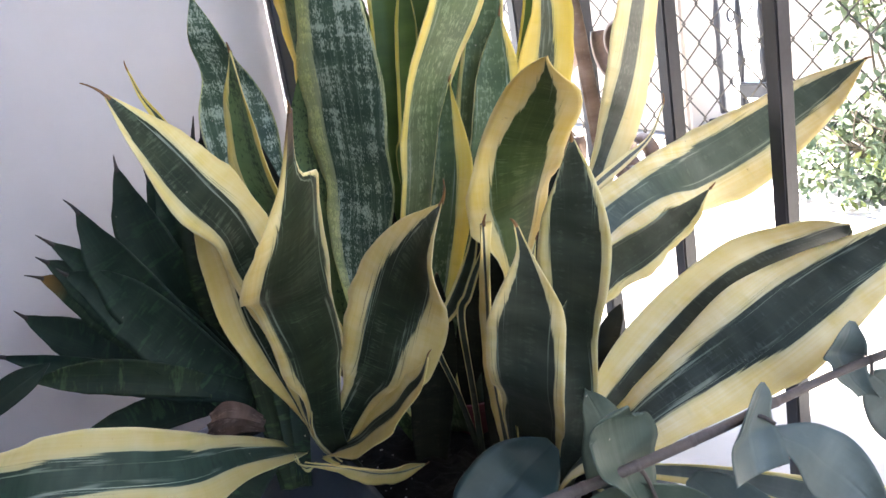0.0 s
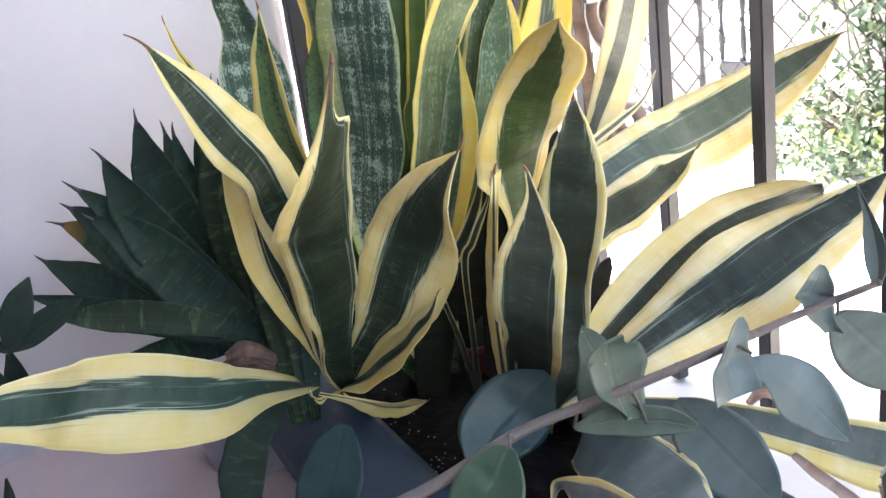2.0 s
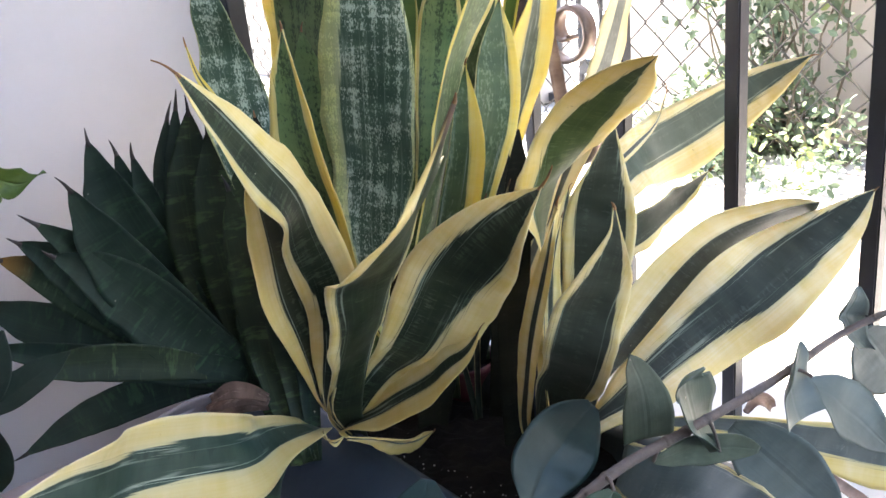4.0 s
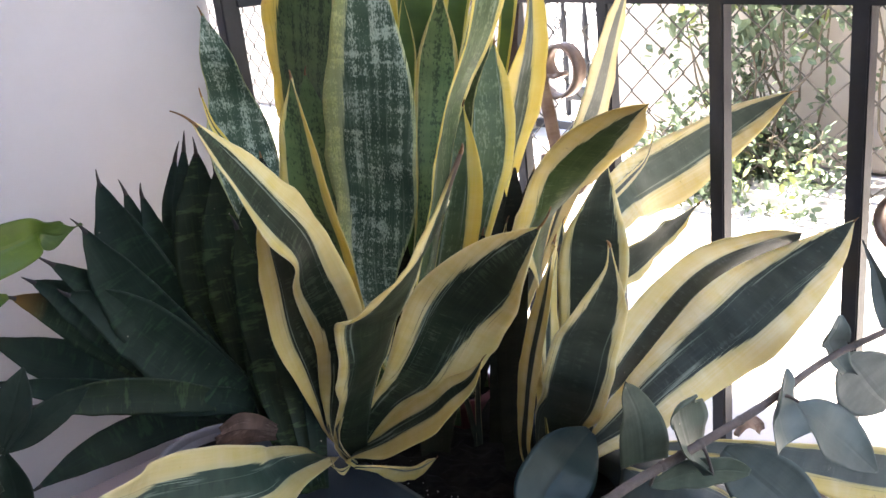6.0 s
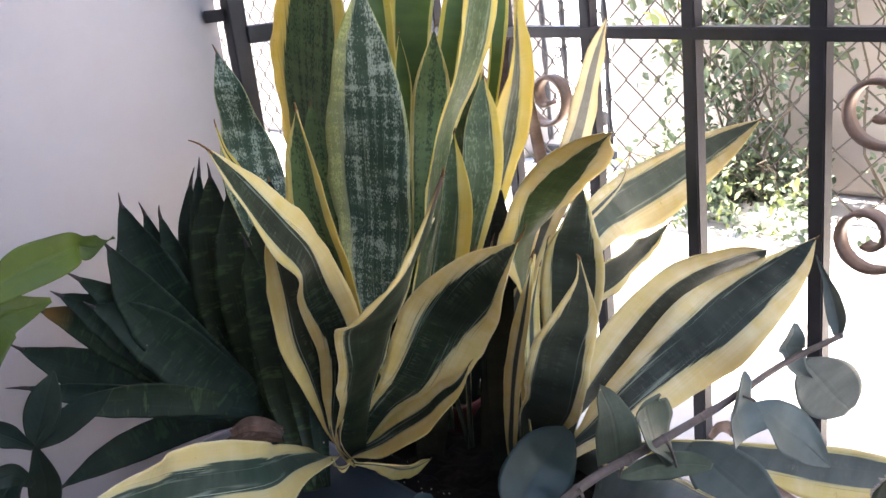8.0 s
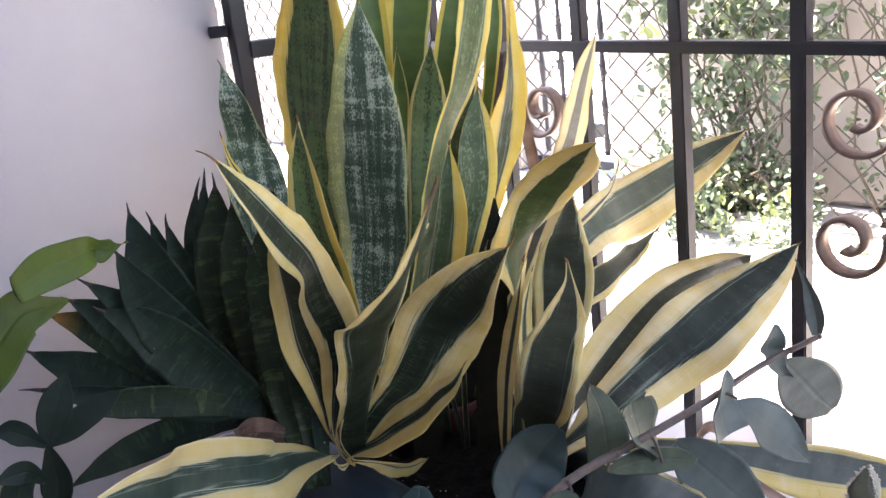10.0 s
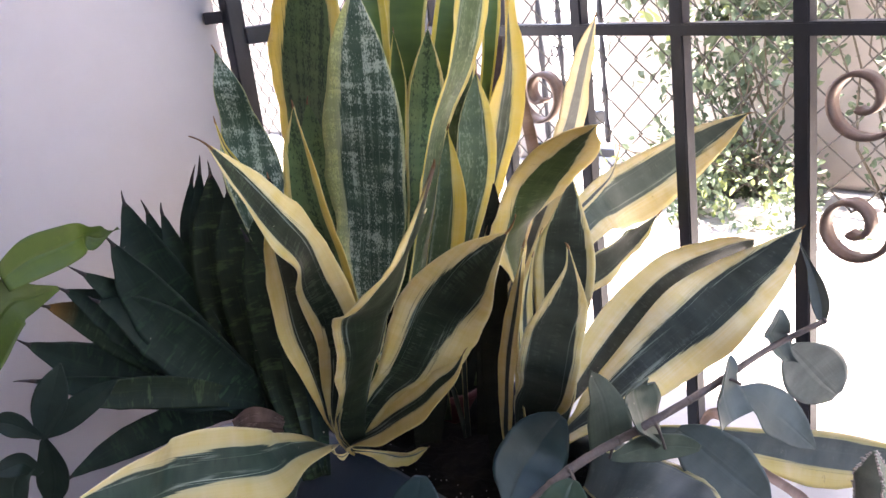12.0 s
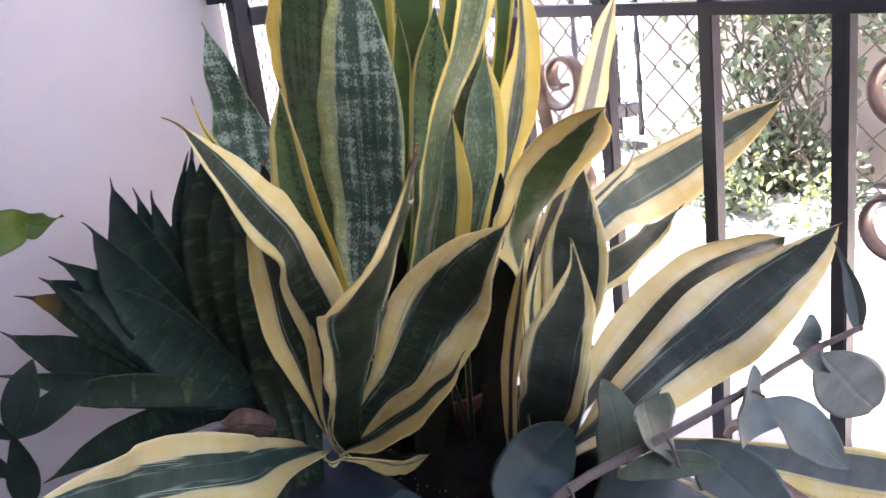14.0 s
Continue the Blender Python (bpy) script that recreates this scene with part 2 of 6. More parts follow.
LEAF = {
    "gold": leaf_material("gold_edged_leaf", (0.012, 0.018, 0.010), (0.026, 0.036, 0.019), (0.06, 0.08, 0.048), (0.66, 0.52, 0.165), (0.75, 0.66, 0.36), 0.55, 0.42, 0.3, fleck=(60, 460), gloss=0.14, lines=0.55),
    "scorched": leaf_material("withered_tip_leaf", (0.012, 0.018, 0.010), (0.026, 0.036, 0.019), (0.06, 0.08, 0.048), (0.66, 0.52, 0.165), (0.75, 0.66, 0.36), 0.55, 0.42, 0.3, fleck=(60, 460), gloss=0.14, lines=0.55, tip=(0.11, 0.075, 0.055), tip_from=0.84, tip_soft=0.05),
    "banded": leaf_material("cross_banded_leaf", (0.010, 0.018, 0.007), (0.018, 0.03, 0.012), (0.05, 0.09, 0.03), (0.02, 0.04, 0.02), (0.02, 0.04, 0.02), 0.5, 0.5, 0.1, tip=(0.04, 0.028, 0.02), fleck=(70, 280), weights=(0.5, 0.35, 0.15), gloss=0.2, lines=0.0),
    # near-black brown green: the shade deep among the leaves, put into the colour
    "shade_brown": leaf_material("shade_brown_leaf", (0.009, 0.010, 0.006), (0.018, 0.018, 0.011), (0.03, 0.026, 0.018), (0.02, 0.02, 0.012), (0.02, 0.02, 0.012), 0.4, 0.7, 0.05, fleck=(90, 300), gloss=0.1, lines=0.0, core_glow=0.0),
    # right-hand leaves: margins whitened, glare put into the colour
    "glare": leaf_material("glare_edged_leaf", (0.022, 0.031, 0.024), (0.04, 0.052, 0.043), (0.075, 0.088, 0.086), (0.72, 0.6, 0.25), (0.82, 0.77, 0.58), 0.3, 0.52, 0.3, fleck=(90, 420), gloss=0.2, lines=0.7, core_glow=0.05),
    # heart paled beyond the plant's other leaves to imitate veiling glare
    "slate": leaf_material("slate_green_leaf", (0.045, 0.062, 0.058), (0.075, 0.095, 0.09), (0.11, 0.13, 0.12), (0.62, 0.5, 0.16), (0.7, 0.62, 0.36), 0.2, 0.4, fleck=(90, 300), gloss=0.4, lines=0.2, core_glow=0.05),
    "crumpled": leaf_material("crumpled_dry_leaf", (0.06, 0.036, 0.026), (0.17, 0.11, 0.08), (0.26, 0.18, 0.14), (0.2, 0.13, 0.1), (0.2, 0.13, 0.1), 0.5, 0.85, 0.05, fleck=(420, 60), lines=0.0, core_glow=0.0),
    "tall": leaf_material("banded_leaf", (0.05, 0.08, 0.034), (0.085, 0.125, 0.055), (0.2, 0.25, 0.145), (0.83, 0.7, 0.16), (0.86, 0.79, 0.36), 0.65, glow=0.55, core_glow=0.15, gloss=0.16),
    "olive": leaf_material("olive_hearted_leaf", (0.032, 0.05, 0.015), (0.055, 0.08, 0.026), (0.085, 0.11, 0.045), (0.68, 0.52, 0.14), (0.74, 0.63, 0.33), 0.6, 0.45, 0.3, fleck=(60, 460), gloss=0.12, lines=0.4, core_glow=0.1),
    "mint": leaf_material("blue_green_leaf", (0.016, 0.035, 0.025), (0.031, 0.055, 0.041), (0.011, 0.021, 0.016), (0.5, 0.42, 0.16), (0.56, 0.49, 0.27), 0.3, 0.42, 0.25, fleck=(60, 260), gloss=0.25, lines=1.0),
    # lighter grey heart; margins whitened in the colour to stand in for glare
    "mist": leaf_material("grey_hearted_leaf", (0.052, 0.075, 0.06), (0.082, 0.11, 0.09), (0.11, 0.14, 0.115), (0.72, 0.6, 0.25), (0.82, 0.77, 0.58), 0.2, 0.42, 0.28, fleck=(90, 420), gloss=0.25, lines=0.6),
    # silvery grey heart, its paleness partly glare put into the colour
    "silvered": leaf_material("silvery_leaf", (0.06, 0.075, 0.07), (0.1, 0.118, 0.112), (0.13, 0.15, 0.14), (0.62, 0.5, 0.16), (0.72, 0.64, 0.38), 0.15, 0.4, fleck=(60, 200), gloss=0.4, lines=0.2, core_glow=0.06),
    "dusk": leaf_material("dusky_hearted_leaf", (0.027, 0.034, 0.023), (0.048, 0.057, 0.042), (0.07, 0.082, 0.062), (0.66, 0.53, 0.18), (0.76, 0.68, 0.4), 0.3, 0.45, 0.28, fleck=(120, 300), gloss=0.15, lines=0.5),
    # pale underside of a folded leaf, greyed further to imitate haze
    "hazed": leaf_material("hazed_leaf", (0.1, 0.112, 0.1), (0.19, 0.2, 0.18), (0.26, 0.27, 0.24), (0.62, 0.5, 0.16), (0.7, 0.62, 0.36), 0.25, 0.4, fleck=(90, 300), gloss=0.5, lines=0.2, core_glow=0.1),
    "brown": leaf_material("withered_leaf", (0.03, 0.018, 0.013), (0.08, 0.048, 0.034), (0.12, 0.075, 0.055), (0.1, 0.06, 0.045), (0.1, 0.06, 0.045), 0.2, 0.8, 0.05, lines=0.0),
    "cream": leaf_material("creamy_leaf", (0.07, 0.075, 0.055), (0.13, 0.13, 0.105), (0.24, 0.23, 0.19), (0.72, 0.58, 0.27), (0.78, 0.69, 0.42), 0.1, glow=0.2, core_glow=0.08, lines=0.3),
    "pale": leaf_material("cream_edged_leaf", (0.035, 0.05, 0.028), (0.075, 0.092, 0.06), (0.16, 0.18, 0.12), (0.8, 0.66, 0.15), (0.84, 0.75, 0.34), 0.3, glow=0.55, core_glow=0.12),
    "silver": leaf_material("silver_banded_leaf", (0.038, 0.07, 0.043), (0.068, 0.112, 0.07), (0.42, 0.49, 0.39), (0.5, 0.53, 0.18), (0.6, 0.62, 0.3), 0.85, glow=0.3, fleck=(800, 330), weights=(0.27, 0.44, 0.29), lines=0.2, gloss=0.2, rim_mottle=0.5, core_glow=0.3),
    "deep": leaf_material("deep_green_leaf", (0.08, 0.132, 0.05), (0.12, 0.18, 0.07), (0.026, 0.046, 0.02), (0.72, 0.6, 0.16), (0.8, 0.72, 0.36), 0.85, glow=0.55, fleck=(520, 260), lines=0.0, core_glow=0.1, gloss=0.14),
    "fresh": leaf_material("fresh_green_leaf", (0.06, 0.115, 0.025), (0.09, 0.155, 0.035), (0.07, 0.13, 0.03), (0.64, 0.56, 0.08), (0.7, 0.64, 0.2), 0.1, glow=0.45, lines=0.0, core_glow=0.16),
    "dark": leaf_material("dark_leaf", (0.010, 0.019, 0.013), (0.018, 0.032, 0.021), (0.032, 0.078, 0.034), (0.02, 0.04, 0.02), (0.02, 0.04, 0.02), 0.45, 0.55, 0.05, tip=(0.04, 0.028, 0.02), tip_from=0.96, fleck=(70, 280), weights=(0.5, 0.35, 0.15), fade_bands=0.75, gloss=0.16, lines=0.0),
    "dry": leaf_material("dried_leaf", (0.2, 0.13, 0.1), (0.36, 0.26, 0.21), (0.45, 0.35, 0.3), (0.3, 0.2, 0.14), (0.3, 0.2, 0.14), 0.3, 0.8, 0.1, lines=0.0),
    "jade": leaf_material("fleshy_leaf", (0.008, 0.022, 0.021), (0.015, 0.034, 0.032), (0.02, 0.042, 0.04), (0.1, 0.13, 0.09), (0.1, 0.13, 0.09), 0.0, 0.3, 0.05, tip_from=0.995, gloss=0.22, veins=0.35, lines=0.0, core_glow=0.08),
    "leafy": leaf_material("green_fleshy_leaf", (0.016, 0.038, 0.018), (0.032, 0.062, 0.034), (0.04, 0.072, 0.042), (0.1, 0.13, 0.09), (0.1, 0.13, 0.09), 0.0, 0.36, 0.05, tip_from=0.995, gloss=0.4, veins=0.45, lines=0.0, core_glow=0.08),
    "sage": leaf_material("sage_green_leaf", (0.05, 0.07, 0.05), (0.082, 0.107, 0.078), (0.1, 0.125, 0.09), (0.1, 0.13, 0.09), (0.1, 0.13, 0.09), 0.0, 0.45, 0.05, tip_from=0.995, gloss=0.3, veins=0.3, lines=0.0, core_glow=0.1),
    "glaucous": leaf_material("grey_green_leaf", (0.062, 0.083, 0.074), (0.093, 0.117, 0.106), (0.104, 0.129, 0.115), (0.1, 0.13, 0.09), (0.1, 0.13, 0.09), 0.0, 0.42, 0.05, tip_from=0.995, gloss=0.4, veins=0.2, lines=0.0, core_glow=0.04),
    "turning": leaf_material("yellowing_dark_leaf", (0.010, 0.019, 0.010), (0.019, 0.034, 0.017), (0.04, 0.07, 0.034), (0.02, 0.04, 0.02), (0.02, 0.04, 0.02), 0.45, 0.6, 0.05, tip=(0.17, 0.09, 0.02), tip_from=0.79, tip_soft=0.12, fleck=(50, 330), gloss=0.15, lines=0.0),
    "bright": leaf_material("soft_green_leaf", (0.028, 0.054, 0.003), (0.046, 0.08, 0.005), (0.07, 0.11, 0.008), (0.07, 0.13, 0.016), (0.07, 0.13, 0.016), 0.0, 0.45, 0.1, tip_from=0.995, veins=1.0, lines=0.0, core_glow=0.1),
    "small": leaf_material("dull_leaf", (0.009, 0.018, 0.011), (0.015, 0.027, 0.017), (0.019, 0.032, 0.022), (0.03, 0.06, 0.03), (0.03, 0.06, 0.03), 0.0, 0.5, 0.05, tip_from=0.995, gloss=0.2, veins=0.5, lines=0.0),
}
PLASTER = surface("painted_plaster", (0.455, 0.45, 0.495), (0.53, 0.522, 0.57), 2.2, 0.75, 0.15, 0.001)
CREAM = surface("cream_plaster", (0.335, 0.29, 0.257), (0.41, 0.363, 0.322), 1.6, 0.85, 0.4, 0.004)
PAVING = surface("pale_concrete", (0.41, 0.385, 0.355), (0.57, 0.54, 0.5), 1.8, 0.9, 0.5, 0.003)
TILE = surface("pinkish_floor", (0.27, 0.212, 0.212), (0.37, 0.3, 0.298), 3.0, 0.55, 0.2, 0.001)
IRON = surface("black_paint", (0.008, 0.008, 0.011), (0.024, 0.024, 0.031), 20.0, 0.45, 0.4, 0.0008)
BRONZE = surface("bronze_paint", (0.12, 0.075, 0.055), (0.27, 0.19, 0.15), 25.0, 0.42, 0.4, 0.0008, 0.35)
WIRE = surface("weathered_wire", (0.03, 0.027, 0.024), (0.08, 0.07, 0.06), 40.0, 0.6, 0.2, 0.0005, 0.4)
PLANTER = surface("blue_grey_plastic", (0.011, 0.018, 0.027), (0.022, 0.036, 0.053), 14.0, 0.55, 0.3, 0.0008)
PLANTER.node_tree.nodes["Principled BSDF"].inputs["Specular IOR Level"].default_value = 0.3
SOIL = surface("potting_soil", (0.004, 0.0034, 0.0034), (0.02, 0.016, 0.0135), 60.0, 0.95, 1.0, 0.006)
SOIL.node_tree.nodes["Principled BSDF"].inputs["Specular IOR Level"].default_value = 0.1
PERLITE = surface("perlite", (0.2, 0.19, 0.18), (0.45, 0.43, 0.4), 80.0, 0.8, 0.3)
TIP = surface("dried_tip", (0.04, 0.022, 0.012), (0.28, 0.13, 0.03), 90.0, 0.7, 0.4, 0.001)
TIP_DARK = surface("blackened_tip", (0.008, 0.007, 0.006), (0.03, 0.02, 0.016), 90.0, 0.7, 0.4, 0.001)
STEM = surface("brown_stem", (0.048, 0.036, 0.03), (0.108, 0.085, 0.074), 60.0, 0.7, 0.6, 0.001)
CLAY = surface("red_plastic", (0.075, 0.01, 0.014), (0.12, 0.017, 0.021), 20.0, 0.5, 0.2)
BUSH = surface("shrub_leaf", (0.06, 0.09, 0.052), (0.14, 0.18, 0.105), 8.0, 0.75, 0.2)
BUSH_LIGHT = surface("young_shrub_leaf", (0.16, 0.2, 0.06), (0.27, 0.31, 0.11), 8.0, 0.75, 0.2)
TWIG = surface("twig", (0.06, 0.05, 0.035), (0.13, 0.105, 0.075), 30.0, 0.85, 0.6)
STALK = surface("green_stalk", (0.05, 0.08, 0.02), (0.09, 0.13, 0.035), 30.0, 0.5, 0.3)
CACTUS = surface("grey_green_skin", (0.08, 0.1, 0.07), (0.16, 0.18, 0.13), 30.0, 0.7, 0.5, 0.001)
SPINE = surface("pale_spine", (0.3, 0.26, 0.22), (0.5, 0.45, 0.4), 60.0, 0.7, 0.2)
ROOF = surface("added_ceiling", (0.55, 0.53, 0.5), (0.65, 0.63, 0.6), 1.5, 0.85, 0.2)

# ---- building helpers ----
# The railing runs along U; N points out through it.
U, N = Vector((0.456, -0.89, 0)).normalized(), Vector((0.89, 0.456, 0)).normalized()


def place(u, n, z=0.0):
    return U * u + N * n + Vector((0, 0, z))


def part(name, bm, material, parent=None, label="", smooth=True):
    me = bpy.data.meshes.new(name)
    bm.to_mesh(me)
    bm.free()
    me.materials.append(material)
    if smooth:
        me.polygons.foreach_set("use_smooth", [True] * len(me.polygons))
    ob = new(name, me)
    ob.parent = parent
    if label:
        ob["label"] = label
    return ob


def thing(name, at, label, category, group="", kind=""):
    ob = tagged(new(name), label, category, group, kind)
    ob.location = at
    return ob


def under(ob, parent):
    """Makes ob, whose mesh is in world places, a part of parent."""
    bpy.context.view_layer.update()
    ob.parent = parent
    ob.matrix_parent_inverse = parent.matrix_world.inverted()
    return ob


def box_uv(bm, u0, u1, n0, n1, z0, z1, bevel=0.0):
    """A box whose sides follow the railing."""
    v = [bm.verts.new(place(u, n, z)) for z in (z0, z1) for u, n in ((u0, n0), (u1, n0), (u1, n1), (u0, n1))]
    faces = [bm.faces.new([v[i] for i in q]) for q in ((3, 2, 1, 0), (4, 5, 6, 7), (0, 1, 5, 4), (1, 2, 6, 5), (2, 3, 7, 6), (3, 0, 4, 7))]
    bmesh.ops.recalc_face_normals(bm, faces=faces)
    if bevel:
        bmesh.ops.bevel(bm, geom=list({e for f in faces for e in f.edges}), offset=bevel, segments=2, affect="EDGES")
    return bm


def spline(points, n):
    """n places along a smooth line through the points."""
    p = [np.array(q, float) for q in points]
    p = [2 * p[0] - p[1]] + p + [2 * p[-1] - p[-2]]
    out = []
    for k in range(n):
        s = k / (n - 1) * (len(p) - 3)
        i = min(int(s), len(p) - 4)
        t = s - i
        a, b, c2, d = p[i:i + 4]
        out.append(0.5 * (2 * b + (c2 - a) * t + (2 * a - 5 * b + 4 * c2 - d) * t * t + (3 * b - a - 3 * c2 + d) * t ** 3))
    return out


def tube(bm, points, radii, sides=8, squash=1.0):
    """A round rod along points; radii: one for each point."""
    rings, prev = [], None
    pts = [Vector(q) for q in points]
    for i, q in enumerate(pts):
        t = (pts[min(i + 1, len(pts) - 1)] - pts[max(i - 1, 0)]).normalized()
        if prev is None:
            prev = t.orthogonal().normalized()
        a = (prev - t * prev.dot(t)).normalized()
        b = t.cross(a)
        prev = a
        rings.append([bm.verts.new(q + (a * math.cos(w) + b * math.sin(w) * squash) * radii[i]) for w in (2 * math.pi * k / sides for k in range(sides))])
    for r0, r1 in zip(rings, rings[1:]):
        for k in range(sides):
            bm.faces.new((r0[k], r0[(k + 1) % sides], r1[(k + 1) % sides], r1[k]))
    bm.faces.new(rings[0][::-1])
    bm.faces.new(rings[-1])
    return bm


def blade(plant, kind, stations, margin, cup, fold=0.0, blunt=0.0, awn=0.0, thick=0.0016):
    """A leaf of a plant: stations from base to tip, each a place of the midrib and half the width as a vector to the right;
    margin: how wide the pale border is on either side, in halves of the width, as one value or as values from base to tip."""
    rows, cols = 44, 15
    line, awn_run = spline(stations, rows - 4), None
    if kind in ("dark", "turning", "banded"):  # broad leaves that close late and end in a stout dry point
        line = spline(stations, 50)
        line, awn_run = line[:48], [Vector(q[:3]) for q in line[46:50]]
        line = [line[round(k * 47 / 39)] for k in range(40)]
    way = Vector(line[-1][:3] - line[-3][:3]).normalized()
    rows -= 4
    seed = random.random() * 50
    fade = 1.6 if kind in ("tall", "deep", "fresh", "pale") else 1.3 if kind in ("gold", "scorched", "dusk") else 0.0  # the margin runs out towards the sheath
    soft = kind in ("jade", "leafy", "sage", "glaucous", "small", "bright")
    ripple = 0.05 if soft else 0.07
    widest = max(Vector(st[3:]).length for st in stations)
    for _ in range(5 if soft else 1):
        line = [line[0]] + [(a + 2 * m + c) / 4 for a, m, c in zip(line, line[1:], line[2:])] + [line[-1]]
    bm = bmesh.new()
    uv = bm.loops.layers.uv.new("UVMap")
    rim_l, along_l, across_l = (bm.verts.layers.float.new(k) for k in ("rim", "along", "across"))
    grid, flat, length = [], [], 0.0
    for i, st in enumerate(line):
        c, h = Vector(st[:3]), Vector(st[3:])
        if i:
            length += (c - Vector(line[i - 1][:3])).length
        t = (Vector(line[min(i + 1, rows - 1)][:3]) - Vector(line[max(i - 1, 0)][:3])).normalized()
        h = h - t * h.dot(t) * 0.6
        w = max(h.length, 0.0006)
        s = i / (rows - 1)
        if awn_run:
            w = widest * (0.5 + 0.5 * math.sin(math.pi / 2 * s / 0.55) if s < 0.55 else max(0.03, 1 - ((s - 0.55) / 0.45) ** 2.3))
        if blunt and s > 1 - blunt:  # a rounded end
            w *= max(0.05, math.sqrt(max(0.0, 1 - ((s - 1 + blunt) / blunt) ** 2)))
        h = h.normalized() * w
        up = h.cross(t).normalized()
        top, low, info = [], [], []
        for j in range(cols):
            x = 2 * j / (cols - 1) - 1
            wave = ripple * noise.noise((seed, i * (0.07 if soft else 0.22), 3.0 * (x > 0))) * abs(x) ** 3
            wave += 0.0 if soft else 0.04 * noise.noise((seed + 20, i * 0.5, 5.0 * (x > 0))) * abs(x) ** 4
            lift = cup * x * x + fold * abs(x) + wave * 2.0 + 0.5 * ripple * noise.noise((seed + 9, i * 0.16, x * 1.5))
            q = c + h * x * (1 + 0.5 * wave) + up * w * lift
            th = thick * (1 - 0.6 * x * x)
            top.append(bm.verts.new(q))
            low.append(bm.verts.new(q - up * th))
            sides = [float(np.interp(s, np.linspace(0, 1, len(e)), e)) if isinstance(e, tuple) else 1.6 * e or -1.0 for e in margin]
            edge, side = margin[x > 0], max(sides) if abs(x) < 0.001 else sides[x > 0]
            for v in (top[-1], low[-1]):
                v[rim_l], v[along_l], v[across_l] = abs(x) - (1 - side) - fade * max(0.0, (0.27 if isinstance(edge, tuple) else 0.4) - i / rows), i / (rows + 3), x
            info.append((x * w, length))
        grid.append((top, low))
        flat.append(info)

    def face(vs, ids):
        f = bm.faces.new(vs)
        for lp, (a, b) in zip(f.loops, ids):
            lp[uv].uv = flat[a][b]
    for i in range(rows - 1):
        for j in range(cols - 1):
            ids = [(i, j), (i, j + 1), (i + 1, j + 1), (i + 1, j)]
            face([grid[a][0][b] for a, b in ids], ids)
            face([grid[a][1][b] for a, b in ids[::-1]], ids[::-1])
        for j in (0, cols - 1):
            ids = [(i, j), (i + 1, j), (i + 1, j), (i, j)]
            vs = [grid[i][0][j], grid[i + 1][0][j], grid[i + 1][1][j], grid[i][1][j]]
            face(vs if j == 0 else vs[::-1], ids if j == 0 else ids[::-1])
    for i in (0, rows - 1):
        for j in range(cols - 1):
            ids = [(i, j), (i, j + 1), (i, j + 1), (i, j)]
            face([grid[i][0][j], grid[i][0][j + 1], grid[i][1][j + 1], grid[i][1][j]], ids)
    bmesh.ops.recalc_face_normals(bm, faces=bm.faces)
    ob = under(part("leaf", bm, LEAF[kind]), plant)
    if awn_run:
        sway = Vector((random.uniform(-0.004, 0.004), random.uniform(-0.004, 0.004), 0))
        run = [Vector(q) + sway * (k / 6) ** 2 for k, q in enumerate(spline(awn_run, 7))]
        under(part("tip", tube(bmesh.new(), run, [0.0021, 0.002, 0.0017, 0.0013, 0.001, 0.0007, 0.0003], 6), TIP_DARK, label="blackened dry leaf point"), ob)
    elif awn:  # the hard dried point that ends the leaf
        end, bend = Vector(line[-1][:3]), Vector((random.uniform(-0.3, 0.3), random.uniform(-0.3, 0.3), random.uniform(-0.3, 0.3)))
        w = max(0.0005, Vector(line[-1][3:]).length)
        run = [end - way * awn * 0.25 + (way + bend * k / 5) * awn * k / 4 for k in range(6)]
        under(part("tip", tube(bmesh.new(), run, [min(w, 0.0011) * (1 - k / 6.5) + 0.0002 for k in range(6)], 6), TIP, label="dried brown leaf tip"), ob)
    return ob


# ---- the large structure ----
bm = bmesh.new()
bmesh.ops.create_grid(bm, x_segments=40, y_segments=40, size=150)
ground = tagged(part("ground", bm, PAVING), "sunlit pale concrete ground outside the railing", "ground", kind="structure")
ground.location.z = -0.004
floor = tagged(part("floor", box_uv(bmesh.new(), -4, 3, -3.5, 0.44, -0.08, 0.03), TILE, smooth=False), "pinkish tiled porch floor in shade", "floor", kind="structure")

# the house wall beside the plants
WALL_END, WALL_WAY = Vector((-0.175, 1.065, 0)), Vector((-0.86, -0.51, 0)).normalized()
bm = bmesh.new()
out = Vector((WALL_WAY.y, -WALL_WAY.x, 0))
v = [bm.verts.new(WALL_END + WALL_WAY * a + out * b + Vector((0, 0, z))) for z in (0, 2.6) for a, b in ((0, 0), (4, 0), (4, 0.2), (0, 0.2))]
faces = [bm.faces.new([v[i] for i in q]) for q in ((3, 2, 1, 0), (4, 5, 6, 7), (0, 1, 5, 4), (1, 2, 6, 5), (2, 3, 7, 6), (3, 0, 4, 7))]
bmesh.ops.recalc_face_normals(bm, faces=faces)
bmesh.ops.bevel(bm, geom=[e for e in bm.edges], offset=0.012, segments=3, affect="EDGES")
tagged(part("wall_west", bm, PLASTER), "white painted plaster house wall", "wall", kind="structure")
# unseen slab, added so that the sun stays off the plants
tagged(part("ceiling", box_uv(bmesh.new(), -3.0, 3, -1.7, 0.76, 2.5, 2.62), ROOF, smooth=False), "plain pale ceiling slab, unseen, added to keep sun off the plants", "ceiling", kind="structure")

